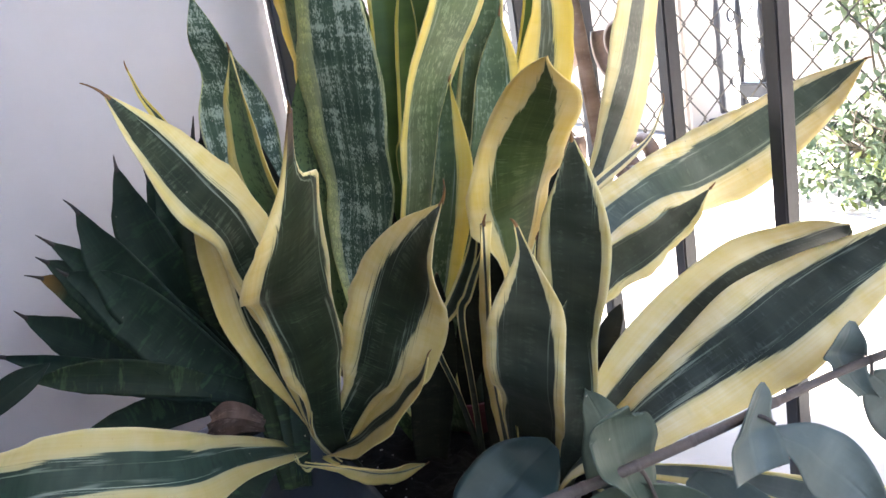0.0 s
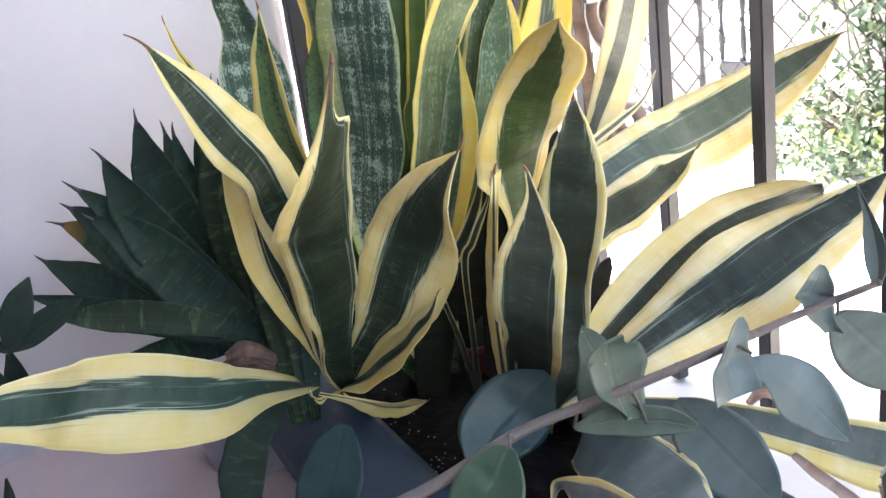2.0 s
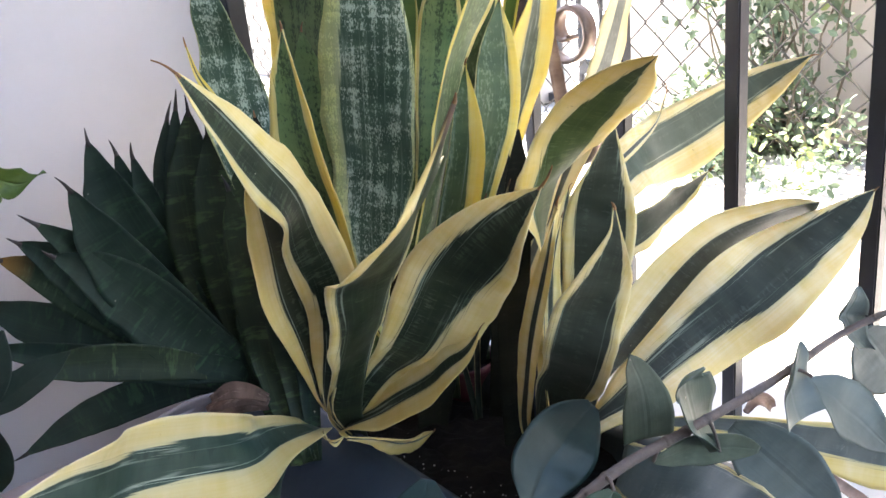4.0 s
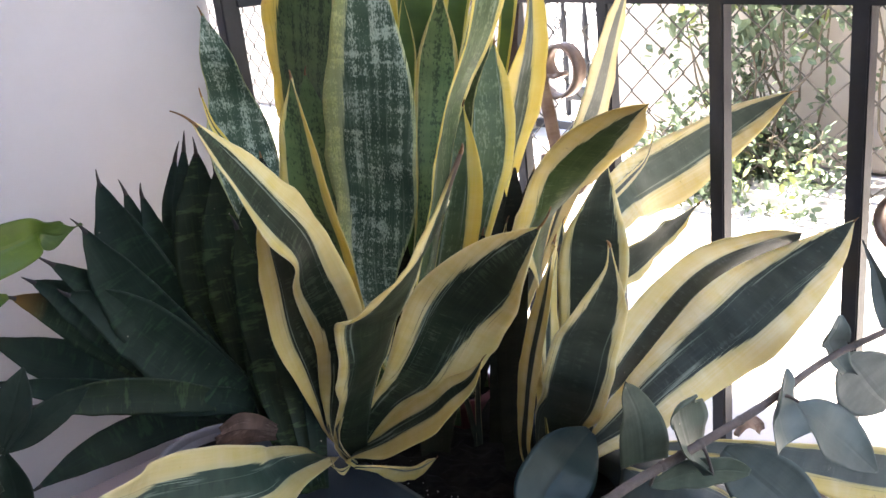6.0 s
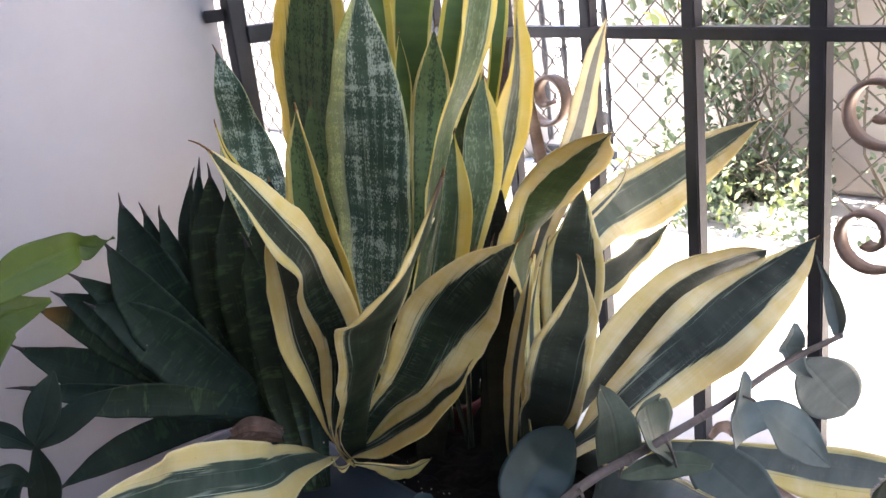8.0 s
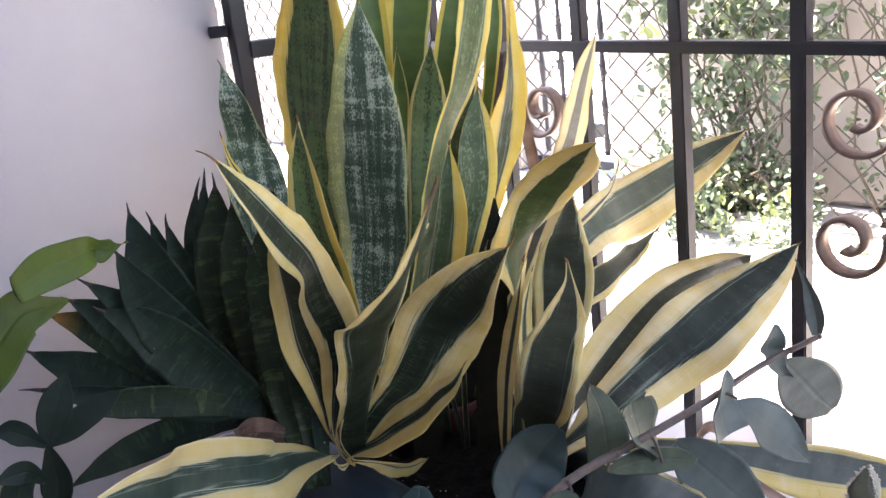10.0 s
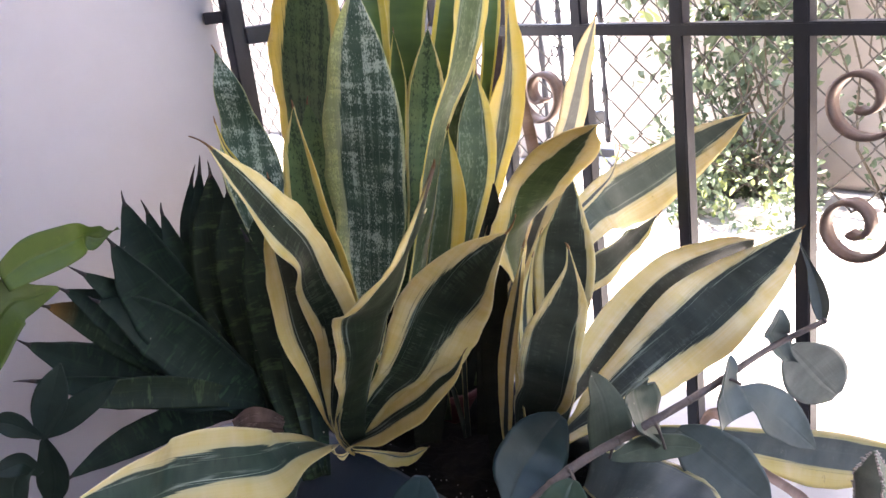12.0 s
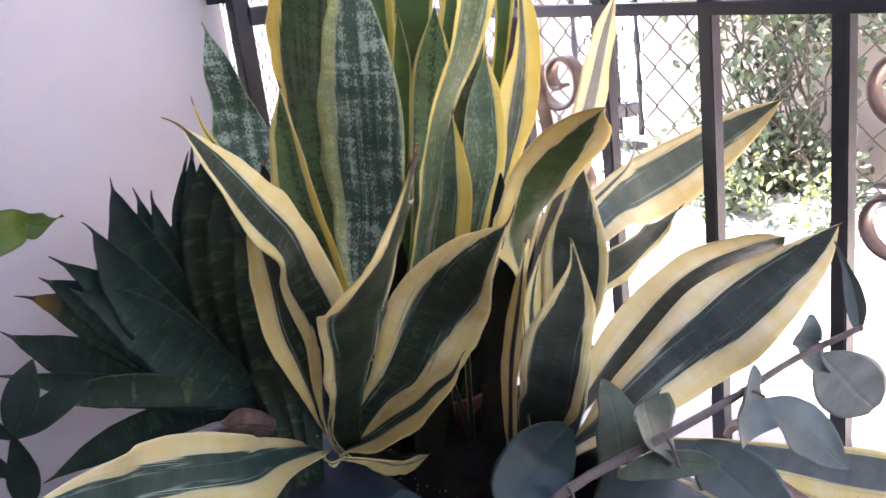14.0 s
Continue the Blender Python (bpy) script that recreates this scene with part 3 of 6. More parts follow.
# unseen wall, added to cut the sky light from behind the camera
tagged(part("wall_back", box_uv(bmesh.new(), -1.2, 3, -1.7, -1.5, 0, 2.5, 0.01), PLASTER, smooth=False), "plain white plaster wall, unseen, added to block light from behind", "wall", kind="structure")

# another unseen wall, added to narrow the light from the open end
tagged(part("wall_side", box_uv(bmesh.new(), 1.3, 1.5, -1.5, -0.25, 0, 2.5, 0.01), PLASTER, smooth=False), "plain white plaster wall, unseen, added to block light from the side", "wall", kind="structure")

# the far boundary wall, with a gap for a gate
for name, u0, u1 in (("wall_far_right", -1.63, 6.0), ("wall_far_left", -9.0, -2.0)):
    tagged(part(name, box_uv(bmesh.new(), u0, u1, 1.72, 1.9, 0, 2.3, 0.01), CREAM, smooth=False), "cream plastered boundary wall in sun", "wall", kind="structure")
tagged(part("kerb", box_uv(bmesh.new(), -9.0, 6.0, 1.42, 1.52, -0.02, 0.025, 0.008), PAVING, smooth=False), "low pale concrete kerb under the fence", "kerb", kind="structure")

# ---- black railing with scrolls ----
railing = thing("railing", place(-0.58, 0.622), "black painted square-bar iron railing with bronze scrolls", "railing")
BAR, RAIL_Z = 0.008, 0.4755
for k in range(-4, 6):
    u = -0.58 + 0.1372 * k
    under(part("bar", box_uv(bmesh.new(), u - BAR, u + BAR, 0.622 - BAR, 0.622 + BAR, 0.0, 1.0, 0.0015), IRON, smooth=False), railing)
for z in (RAIL_Z, 0.985):
    bm = box_uv(bmesh.new(), -1.13, 0.15, 0.622 - BAR - 0.002, 0.622 + BAR + 0.002, z - 0.004, z + 0.0085, 0.0015)
    for v in bm.verts:  # the rail has sagged a little towards the near end
        v.co.z -= 0.034 * (v.co.dot(U) + 0.6)
    under(part("rail", bm, IRON, smooth=False), railing)


def scroll(u0, flip):
    """A flat iron strip rolled at both ends between two bars."""
    def curl(cx, cz, big):
        run = []
        for k in range(52):
            a = k / 51
            turn = 2.75 * math.pi * a - 0.35
            r = big - (big - 0.009) * a
            run.append((cx - r * math.cos(math.pi + turn), cz + r * math.sin(math.pi + turn)))
        return run

    pts, low = curl(0.046, 0.408, 0.042), curl(0.039, 0.29, 0.039)
    for run in (pts, low):
        bm, rows = bmesh.new(), []
        for i, (x, z) in enumerate(run):
            x0, z0 = run[max(i - 1, 0)]
            x1, z1 = run[min(i + 1, len(run) - 1)]
            d = Vector((x1 - x0, z1 - z0)).normalized()
            o = Vector((-d.y, d.x)) * 0.0025
            rows.append([bm.verts.new(place(u0 + flip * (x + s1 * o.x), 0.622 + s2 * 0.0085, z + s1 * o.y)) for s1, s2 in ((-1, -1), (1, -1), (1, 1), (-1, 1))])
        for r0, r1 in zip(rows, rows[1:]):
            for q in range(4):
                bm.faces.new((r0[q], r0[(q + 1) % 4], r1[(q + 1) % 4], r1[q]))
        bm.faces.new(rows[0])
        bm.faces.new(rows[-1])
        bmesh.ops.recalc_face_normals(bm, faces=bm.faces)
        under(part("scroll", bm, BRONZE, label="bronze-painted rolled iron scroll"), railing)


for u0, flip in ((-0.442 + BAR, 1), (-0.742, -1), (-0.966, 1), (-0.168 + BAR, 1)):
    scroll(u0, flip)

# the short side panel fixed to the house wall
side = thing("side_railing", (-0.160, 1.045, 0), "black iron side panel bolted to the house wall", "railing")


def stick(name, a, b, r, parent, material=IRON):
    a, b = Vector(a), Vector(b)
    bm = bmesh.new()
    d = (b - a).normalized()
    x = d.cross(Vector((0, 0, 1)))
    x = x.normalized() if x.length > 0.01 else Vector((0.9, 0.43, 0)).normalized()
    y = d.cross(x)
    v = [bm.verts.new(q + x * r * i + y * r * j) for q in (a, b) for i, j in ((-1, -1), (1, -1), (1, 1), (-1, 1))]
    faces = [bm.faces.new([v[i] for i in q]) for q in ((3, 2, 1, 0), (4, 5, 6, 7), (0, 1, 5, 4), (1, 2, 6, 5), (2, 3, 7, 6), (3, 0, 4, 7))]
    bmesh.ops.recalc_face_normals(bm, faces=faces)
    bmesh.ops.bevel(bm, geom=list(bm.edges), offset=r * 0.15, segments=1, affect="EDGES")
    return under(part(name, bm, material, smooth=False), parent)


stick("post", (-0.160, 1.045, 0), (-0.160, 1.045, 1.0), 0.0105, side)
stick("rail", (-0.151, 1.045, 0.52), (0.05, 1.11, 0.52), 0.0105, side)
stick("rail", (-0.151, 1.045, 0.985), (0.05, 1.11, 0.985), 0.0105, side)
stick("bracket", (-0.192, 1.05, 0.545), (-0.17, 1.045, 0.545), 0.007, side)

# ---- chain-link fence and gate ----
fence = thing("chain_link_fence", place(-1.3, 1.45), "weathered steel chain-link fence with diamond mesh", "fence")
bm = bmesh.new()
STEP, HIGH = 0.0905, 0.086
for k in range(-30, 34):
    for sign in (1, -1):
        pts = []
        for j in range(17):
            u = -1.354 + STEP * (k + (0.5 if j % 2 else 0.0) * sign)
            bow = 0.006 * noise.noise((k * 0.7, j * 0.5, 2.0))
            pts.append(place(u + bow, 1.45 + 0.003 * sign * (1 if j % 2 else -1), 0.294 + HIGH / 2 * (j - 6)))
        tube(bm, pts, [0.0024] * len(pts), 5)
under(part("mesh", bm, WIRE), fence)
for u in (-2.6, 0.1):
    under(part("fence_post", tube(bmesh.new(), [place(u, 1.47, 0), place(u, 1.47, 1.2)], [0.02, 0.02], 12), WIRE), fence)
gate = thing("iron_gate", place(-1.8, 1.8), "black iron gate of twisted rods in the wall gap", "gate")
for u in (-1.95, -1.87, -1.79, -1.71, -1.64):
    pts = [place(u, 1.8, 0.05 + 0.02 * k) for k in range(80)]
    under(part("rod", tube(bmesh.new(), pts, [0.008 + 0.0022 * math.sin(k * 1.1) for k in range(80)], 6), IRON), gate)
for z in (0.02, 1.3):
    under(part("gate_rail", box_uv(bmesh.new(), -2.0, -1.63, 1.79, 1.81, z - 0.012, z + 0.012), IRON, smooth=False), gate)

bm = bmesh.new()
tube(bm, [place(-1.891 + 0.013 * math.cos(k * 0.3), 1.795, 0.316 + 0.016 * math.sin(k * 0.3)) for k in range(22)], [0.003] * 22, 6)
under(part("ring", bm, IRON), gate)
under(part("lock_box", box_uv(bmesh.new(), -1.86, -1.74, 1.775, 1.83, 0.1, 0.14, 0.004), IRON, smooth=False), gate)

# ---- shrub between the fence and the wall ----
def shrub(at_u, spread, height, count, name, label, group, skirt=0):
    """Thin twigs fanned along the fence, with many small leaves; skirt: low twigs that lean out to the fence's foot."""
    plant = thing(name, place(at_u, 1.6), label, "shrub", group)
    rnd = random.Random(int(at_u * 1000) + 7)
    tips = []
    for k in range(18 + skirt):
        a = rnd.uniform(-1, 1)
        low = k >= 18
        pts, u, n, z = [], at_u + rnd.uniform(-0.08, 0.08), 1.6 + rnd.uniform(-0.06, 0.06), 0.0
        for j in range(9):
            pts.append(place(u, n, z))
            u += a * spread / 9 + rnd.uniform(-0.02, 0.02)
            n = max(1.36, n - rnd.uniform(0.0, 0.055)) if low else min(1.69, max(1.4, n + rnd.uniform(-0.03, 0.02)))
            z += (0.2 if low else height) / 9 * rnd.uniform(0.5, 1.3)
            tips.append((u, n, z * (rnd.uniform(0.1, 1.0) if low else 1.0)))
        under(part("twig", tube(bmesh.new(), pts, [0.0036 - 0.0003 * j for j in range(9)], 5), TWIG), plant)
    for mat, share, nm in ((BUSH, 0.9, "foliage"), (BUSH_LIGHT, 0.1, "young_foliage")):
        verts, faces = [], []
        clumps = [rnd.choice(tips) for _ in range(int(count * share / 9))]
        for u, n, z in clumps:
            cu, cn, cz = u + rnd.gauss(0, 0.04), n + rnd.gauss(0, 0.03), z + rnd.gauss(0, 0.045)
            for _ in range(9):
                c = place(cu + rnd.gauss(0, 0.014), min(1.7, max(1.33, cn + rnd.gauss(0, 0.012))), max(0.006, cz + rnd.gauss(0, 0.016)))
                s = rnd.uniform(0.007, 0.012) if z < 0.25 else rnd.uniform(0.010, 0.018)
                m = Matrix.Translation(c) @ Euler((rnd.gauss(0, 0.8), rnd.gauss(0, 0.8), rnd.uniform(0, 6.3))).to_matrix().to_4x4()
                k0 = len(verts)
                for q in ((-1, 0, 0), (-0.45, 0.5, 0.12), (0.35, 0.45, 0.12), (1, 0, 0), (0.35, -0.45, 0.12), (-0.45, -0.5, 0.12)):
                    verts.append(m @ (Vector(q) * s))
                faces += [(k0, k0 + 1, k0 + 2, k0 + 3), (k0, k0 + 3, k0 + 4, k0 + 5)]
        me = bpy.data.meshes.new(nm)
        me.from_pydata(verts, [], faces)
        me.materials.append(mat)
        under(new(nm, me), plant)["kind"] = "stuff"
    return plant


shrub(-1.12, 0.2, 0.64, 5200, "shrub", "leafy green shrub grown into the chain-link fence", "shrubs at the fence", 20)
shrub(-0.74, 0.22, 0.6, 420, "shrub", "thin green shrub behind the chain-link fence", "shrubs at the fence")

# ---- planter ----
planter = thing("planter_box", place(-0.55, 0.28), "blue-grey plastic planter box with a broad sloping rim", "planter")
bm = bmesh.new()
U0, U1, N0, N1 = -0.86, -0.372, 0.152, 0.44


def ring(inset, z):
    steep = 1.0 if z < 0.077 else 0.4  # the short end has a narrow rim
    return [bm.verts.new(place(u, n, z)) for u, n in ((U0 + inset, N0 + inset), (U1 - steep * inset, N0 + inset), (U1 - steep * inset, N1 - inset), (U0 + inset, N1 - inset))]


rings = [ring(i, z) for i, z in ((0.052, 0.03), (0.03, 0.075), (0.002, 0.078), (0.0, 0.086), (0.004, 0.095), (0.06, 0.128), (0.068, 0.131), (0.076, 0.128), (0.08, 0.105))]
for r0, r1 in zip(rings, rings[1:]):
    for k in range(4):
        bm.faces.new((r0[k], r0[(k + 1) % 4], r1[(k + 1) % 4], r1[k]))
bm.faces.new(rings[0][::-1])
bmesh.ops.recalc_face_normals(bm, faces=bm.faces)
bmesh.ops.bevel(bm, geom=[e for e in bm.edges if abs(e.verts[0].co.z - e.verts[1].co.z) > 0.001], offset=0.005, segments=3, affect="EDGES")
under(part("box", bm, PLANTER), planter)
bm = bmesh.new()


def soil_z(u, n):
    return 0.112 + 0.008 * noise.noise((u * 42, n * 60, 0)) + 0.004 * noise.noise((u * 156, n * 220, 4))


soil_rows = [[bm.verts.new(place(u, n, soil_z(u, n))) for n in np.linspace(N0 + 0.078, N1 - 0.078, 25)] for u in np.linspace(U0 + 0.078, U1 - 0.031, 61)]
for i in range(60):
    for j in range(24):
        bm.faces.new((soil_rows[i][j], soil_rows[i + 1][j], soil_rows[i + 1][j + 1], soil_rows[i][j + 1]))
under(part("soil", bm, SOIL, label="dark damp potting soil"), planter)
bm = bmesh.new()
rnd = random.Random(5)
for k in range(120):  # thickest along the near edge
    u, n = rnd.gauss(-0.52, 0.05) if k % 3 else rnd.uniform(U0 + 0.1, U1 - 0.06), N0 + 0.084 + min(0.1, abs(rnd.gauss(0, 0.022)))
    bmesh.ops.create_icosphere(bm, subdivisions=1, radius=rnd.uniform(0.0003, 0.0009), matrix=Matrix.Translation(place(u, n, soil_z(u, n) + 0.0003)))
under(part("perlite", bm, PERLITE, label="white perlite grains on the soil"), planter)["kind"] = "stuff"

# ---- pots ----
def pot(name, at, radius, height, material, soil_drop, label):
    """A tapered round pot with a rolled rim, and soil in it."""
    ob = thing(name, at, label, "pot")
    prof = [(0.0, 0.0), (0.72, 0.0), (0.75, 0.02), (0.93, 0.82), (0.938, 0.9), (0.92, 0.9), (0.88, 0.6)]
    edge = [(0.94, 0.82), (1.0, 0.83), (1.02, 0.86), (1.02, 0.98), (1.0, 1.0), (0.95, 1.0), (0.925, 0.97), (0.92, 0.8)]
    bm, sides = bmesh.new(), 40
    rings = [[bm.verts.new((r * radius * math.cos(2 * math.pi * k / sides), r * radius * math.sin(2 * math.pi * k / sides), z * height)) for k in range(sides)] for r, z in prof[1:]]
    for r0, r1 in zip(rings, rings[1:]):
        for k in range(sides):
            bm.faces.new((r0[k], r0[(k + 1) % sides], r1[(k + 1) % sides], r1[k]))
    bm.faces.new(rings[0][::-1])
    part("body", bm, material, ob)
    bm = bmesh.new()
    rolled = [[bm.verts.new((r * radius * math.cos(2 * math.pi * k / sides), r * radius * math.sin(2 * math.pi * k / sides), z * height)) for k in range(sides)] for r, z in edge]
    for r0, r1 in zip(rolled, rolled[1:]):
        for k in range(sides):
            bm.faces.new((r0[k], r0[(k + 1) % sides], r1[(k + 1) % sides], r1[k]))
    part("rim", bm, material, ob)
    bm = bmesh.new()
    bmesh.ops.create_circle(bm, cap_ends=True, segments=40, radius=radius * 0.91, matrix=Matrix.Translation((0, 0, height - soil_drop)))
    part("soil", bm, SOIL, ob)
    return ob


CLAY_BROWN = surface("brown_clay", (0.1, 0.055, 0.035), (0.2, 0.11, 0.075), 14.0, 0.8, 0.3)
PALE = surface("pale_glazed_clay", (0.19, 0.175, 0.2), (0.27, 0.255, 0.28), 12.0, 0.55, 0.2)
pot("clay_pot", (-0.235, 0.81, 0.03), 0.07, 0.075, PALE, 0.015, "pale lavender-grey round pot by the wall")
pot("red_pot", (-0.002, 0.785, 0.1), 0.036, 0.043, CLAY, 0.012, "small dark red plastic pot sunk in the soil")

# unseen pot, added to carry the plant and to darken the low wall
pot("clay_pot", (-0.52, 0.40, 0.03), 0.1, 0.235, CLAY_BROWN, 0.02, "brown clay pot, unseen, added under the broad-leaved plant")

# a stone on the soil
bm = bmesh.new()
bmesh.ops.create_icosphere(bm, subdivisions=3, radius=0.038, matrix=Matrix.Diagonal((1.1, 0.9, 0.85, 1)))
for v in bm.verts:
    v.co *= 1 + 0.16 * noise.noise(v.co * 30) + 0.05 * noise.noise(v.co * 90)
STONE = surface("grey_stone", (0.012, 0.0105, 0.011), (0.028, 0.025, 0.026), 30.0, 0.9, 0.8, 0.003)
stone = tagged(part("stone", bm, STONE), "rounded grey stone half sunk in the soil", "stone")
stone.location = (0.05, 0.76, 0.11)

# ---- plants ----
golden = thing("snake_plant", (-0.135, 0.66, 0.12), "snake plant with gold-edged dark green leaves in the planter", "snake plant", "snake plants")
green = thing("snake_plant", (0.03, 0.6, 0.12), "snake plant with broad spreading gold-edged leaves", "snake plant", "snake plants")
tall = thing("snake_plant", (0.0, 0.76, 0.12), "tall snake plant with silver-banded yellow-edged leaves", "snake plant", "snake plants")
dark = thing("birds_nest_snake_plant", (-0.24, 0.76, 0.1), "dark green bird's nest snake plant against the white wall", "snake plant", "snake plants")
trail = thing("trailing_plant", (0.05, 0.46, 0.12), "trailing brown stem with thick grey-green oval leaves", "trailing plant")
bright = thing("broad_leaf_plant", (-0.52, 0.4, 0.24), "plant with bright green broad pointed leaves in a pot", "plant")
small = thing("small_leafy_plant", (-0.37, 0.64, 0.1), "small plant with dull dark green pointed leaves", "plant")
random.seed(4)
blade(golden, "gold", [(-0.105, 0.72, 0.108, 0.0014, -0.0054, 0.0022), (-0.13, 0.6938, 0.1638, 0.0024, -0.0095, 0.0039), (-0.1228, 0.6635, 0.2265, 0.0145, -0.0093, 0.0071), (-0.1161, 0.6395, 0.2833, 0.0194, -0.0009, 0.0084), (-0.1254, 0.6303, 0.3295, 0.0193, 0.0056, 0.0092), (-0.1312, 0.6195, 0.3606, 0.012, 0.0173, 0.0104), (-0.146, 0.6109, 0.386, 0.0103, 0.0267, 0.0119), (-0.1664, 0.6086, 0.4197, 0.0066, 0.0217, 0.0067), (-0.1882, 0.6038, 0.4577, 0.0007, 0.001, 0.0003)], ((0.57, 0.69, 0.29, 0.42, 0.31), (0.42, 0.44, 0.67, 0.60, 0.33)), 0.10, awn=0.016)
blade(golden, "gold", [(-0.105, 0.72, 0.108, 0.0012, -0.0058, 0.0008), (-0.1323, 0.7032, 0.1594, 0.0019, -0.0091, 0.0012), (-0.1379, 0.6867, 0.2017, 0.0074, -0.0009, 0.0011), (-0.1425, 0.669, 0.2405, 0.0128, 0.0097, 0.0012), (-0.1504, 0.6612, 0.282, 0.0177, 0.0151, -0.0003), (-0.1515, 0.656, 0.3219, 0.0184, 0.0175, -0.0022), (-0.1543, 0.6519, 0.3589, 0.014, 0.0166, -0.003), (-0.1539, 0.6517, 0.3928, 0.0001, 0.0008, -0.0002)], ((0.79, 0.79, 0.83, 0.92, 0.89), (0.30, 0.30, 0.30, 0.30, 0.30)), 0.23, awn=0.006)
blade(golden, "scorched", [(-0.105, 0.72, 0.108, 0.0051, -0.0026, 0.0018), (-0.1193, 0.6911, 0.1556, 0.0143, -0.0073, 0.0051), (-0.1077, 0.6587, 0.2141, 0.0162, -0.0008, 0.0077), (-0.1015, 0.6338, 0.2456, 0.0228, 0.0049, 0.0126), (-0.0967, 0.6104, 0.275, 0.0229, 0.003, 0.012), (-0.0954, 0.5823, 0.3103, 0.0263, 0.0003, 0.0044), (-0.0841, 0.5426, 0.339, 0.0274, 0.0096, 0.0141), (-0.0641, 0.5047, 0.3822, 0.0213, 0.0062, 0.0235), (-0.0603, 0.4886, 0.4005, 0.01, -0.004, 0.0172), (-0.0473, 0.468, 0.4434, 0.0011, -0.0007, -0.0002)], ((0.59, 0.36, 0.28, 0.44, 0.70), (0.10, 0.09, 0.04, 0.16, 0.05)), -0.17, awn=0.006)
blade(golden, "gold", [(-0.105, 0.72, 0.108, 0.0034, 0.0017, -0.0046), (-0.11, 0.6971, 0.1508, 0.0073, 0.0036, -0.0097), (-0.0828, 0.6767, 0.1932, 0.0149, 0.0022, -0.0093), (-0.0597, 0.6442, 0.2248, 0.0258, -0.0003, -0.0152), (-0.0444, 0.6204, 0.2614, 0.0298, -0.0067, -0.0191), (-0.033, 0.6065, 0.2904, 0.0308, -0.0128, -0.0175), (-0.0198, 0.5778, 0.3212, 0.023, -0.0198, -0.0127), (-0.0057, 0.5515, 0.349, 0.0088, -0.021, -0.0064), (0.0131, 0.5296, 0.3745, -0.0004, -0.0007, 0.0006)], ((0.50, 0.35, 0.41, 0.47, 0.51), (0.70, 0.79, 0.68, 0.36, 0.30)), -0.07, awn=0.015)
blade(golden, "gold", [(-0.105, 0.72, 0.108, -0.0014, -0.0052, 0.0026), (-0.1209, 0.6955, 0.1417, -0.0029, -0.0112, 0.0055), (-0.0937, 0.6816, 0.1579, -0.0004, -0.0193, -0.0041), (-0.0748, 0.6594, 0.1787, -0.0005, -0.0195, -0.0072), (-0.0543, 0.6393, 0.1991, -0.001, -0.0186, -0.0079), (-0.0391, 0.6229, 0.2202, 0.001, -0.0135, -0.0068), (-0.0259, 0.6088, 0.2372, 0.0018, -0.0066, -0.0036), (-0.0176, 0.5993, 0.2572, 0, 0, 0)], ((0.60, 0.60, 0.60, 0.60, 0.60), (0.81, 0.88, 0.88, 0.83, 0.65)), 0.13, awn=0.006)
blade(golden, "mint", [(-0.1435, 0.6749, 0.1603, 0.0099, -0.0162, 0.002), (-0.1725, 0.6234, 0.1866, 0.0072, -0.0181, -0.0097), (-0.1909, 0.5791, 0.203, 0.0027, -0.0194, -0.0223), (-0.2224, 0.5431, 0.2246, -0.0061, -0.0201, -0.0269), (-0.2538, 0.5126, 0.2445, -0.0104, -0.0212, -0.0215), (-0.2663, 0.4735, 0.2622, -0.0057, -0.0222, -0.0134), (-0.3091, 0.4137, 0.2858, 0.0002, -0.0007, 0.0002)], ((0.59, 0.44, 0.45, 0.57, 0.11), (0.61, 0.73, 0.86, 0.57, 0.48)), -0.15, awn=0.006)
blade(golden, "gold", [(-0.1207, 0.6146, 0.1811, -0.0018, -0.0035, 0.001), (-0.0975, 0.6354, 0.1624, -0.0086, 0.0017, -0.0009), (-0.079, 0.6563, 0.1422, -0.0109, 0.0017, -0.005), (-0.0623, 0.6777, 0.1291, -0.0052, -0.001, -0.007), (-0.0452, 0.6997, 0.1208, 0, 0, 0)], ((0.90, 0.90, 0.90, 0.90, 0.90), (0.90, 0.90, 0.90, 0.90, 0.90)), 0.26, awn=0.006)
blade(green, "dusk", [(0.045, 0.64, 0.1, 0.0101, -0.0041, -0.0051), (0.0445, 0.619, 0.1746, 0.0176, -0.0071, -0.0088), (0.0471, 0.5951, 0.2066, 0.0195, -0.0073, -0.0119), (0.0452, 0.572, 0.2389, 0.022, -0.0057, -0.0144), (0.048, 0.5575, 0.2728, 0.0224, -0.0002, -0.0153), (0.0519, 0.5396, 0.3013, 0.0201, 0.0062, -0.0128), (0.0546, 0.5218, 0.3337, 0.0072, 0.0029, -0.0099), (0.0509, 0.5125, 0.3602, 0.0009, 0.0009, -0.0001)], ((0.25, 0.16, 0.22, 0.37, 0.36), (0.37, 0.35, 0.26, 0.44, 0.33)), 0.10, awn=0.006)
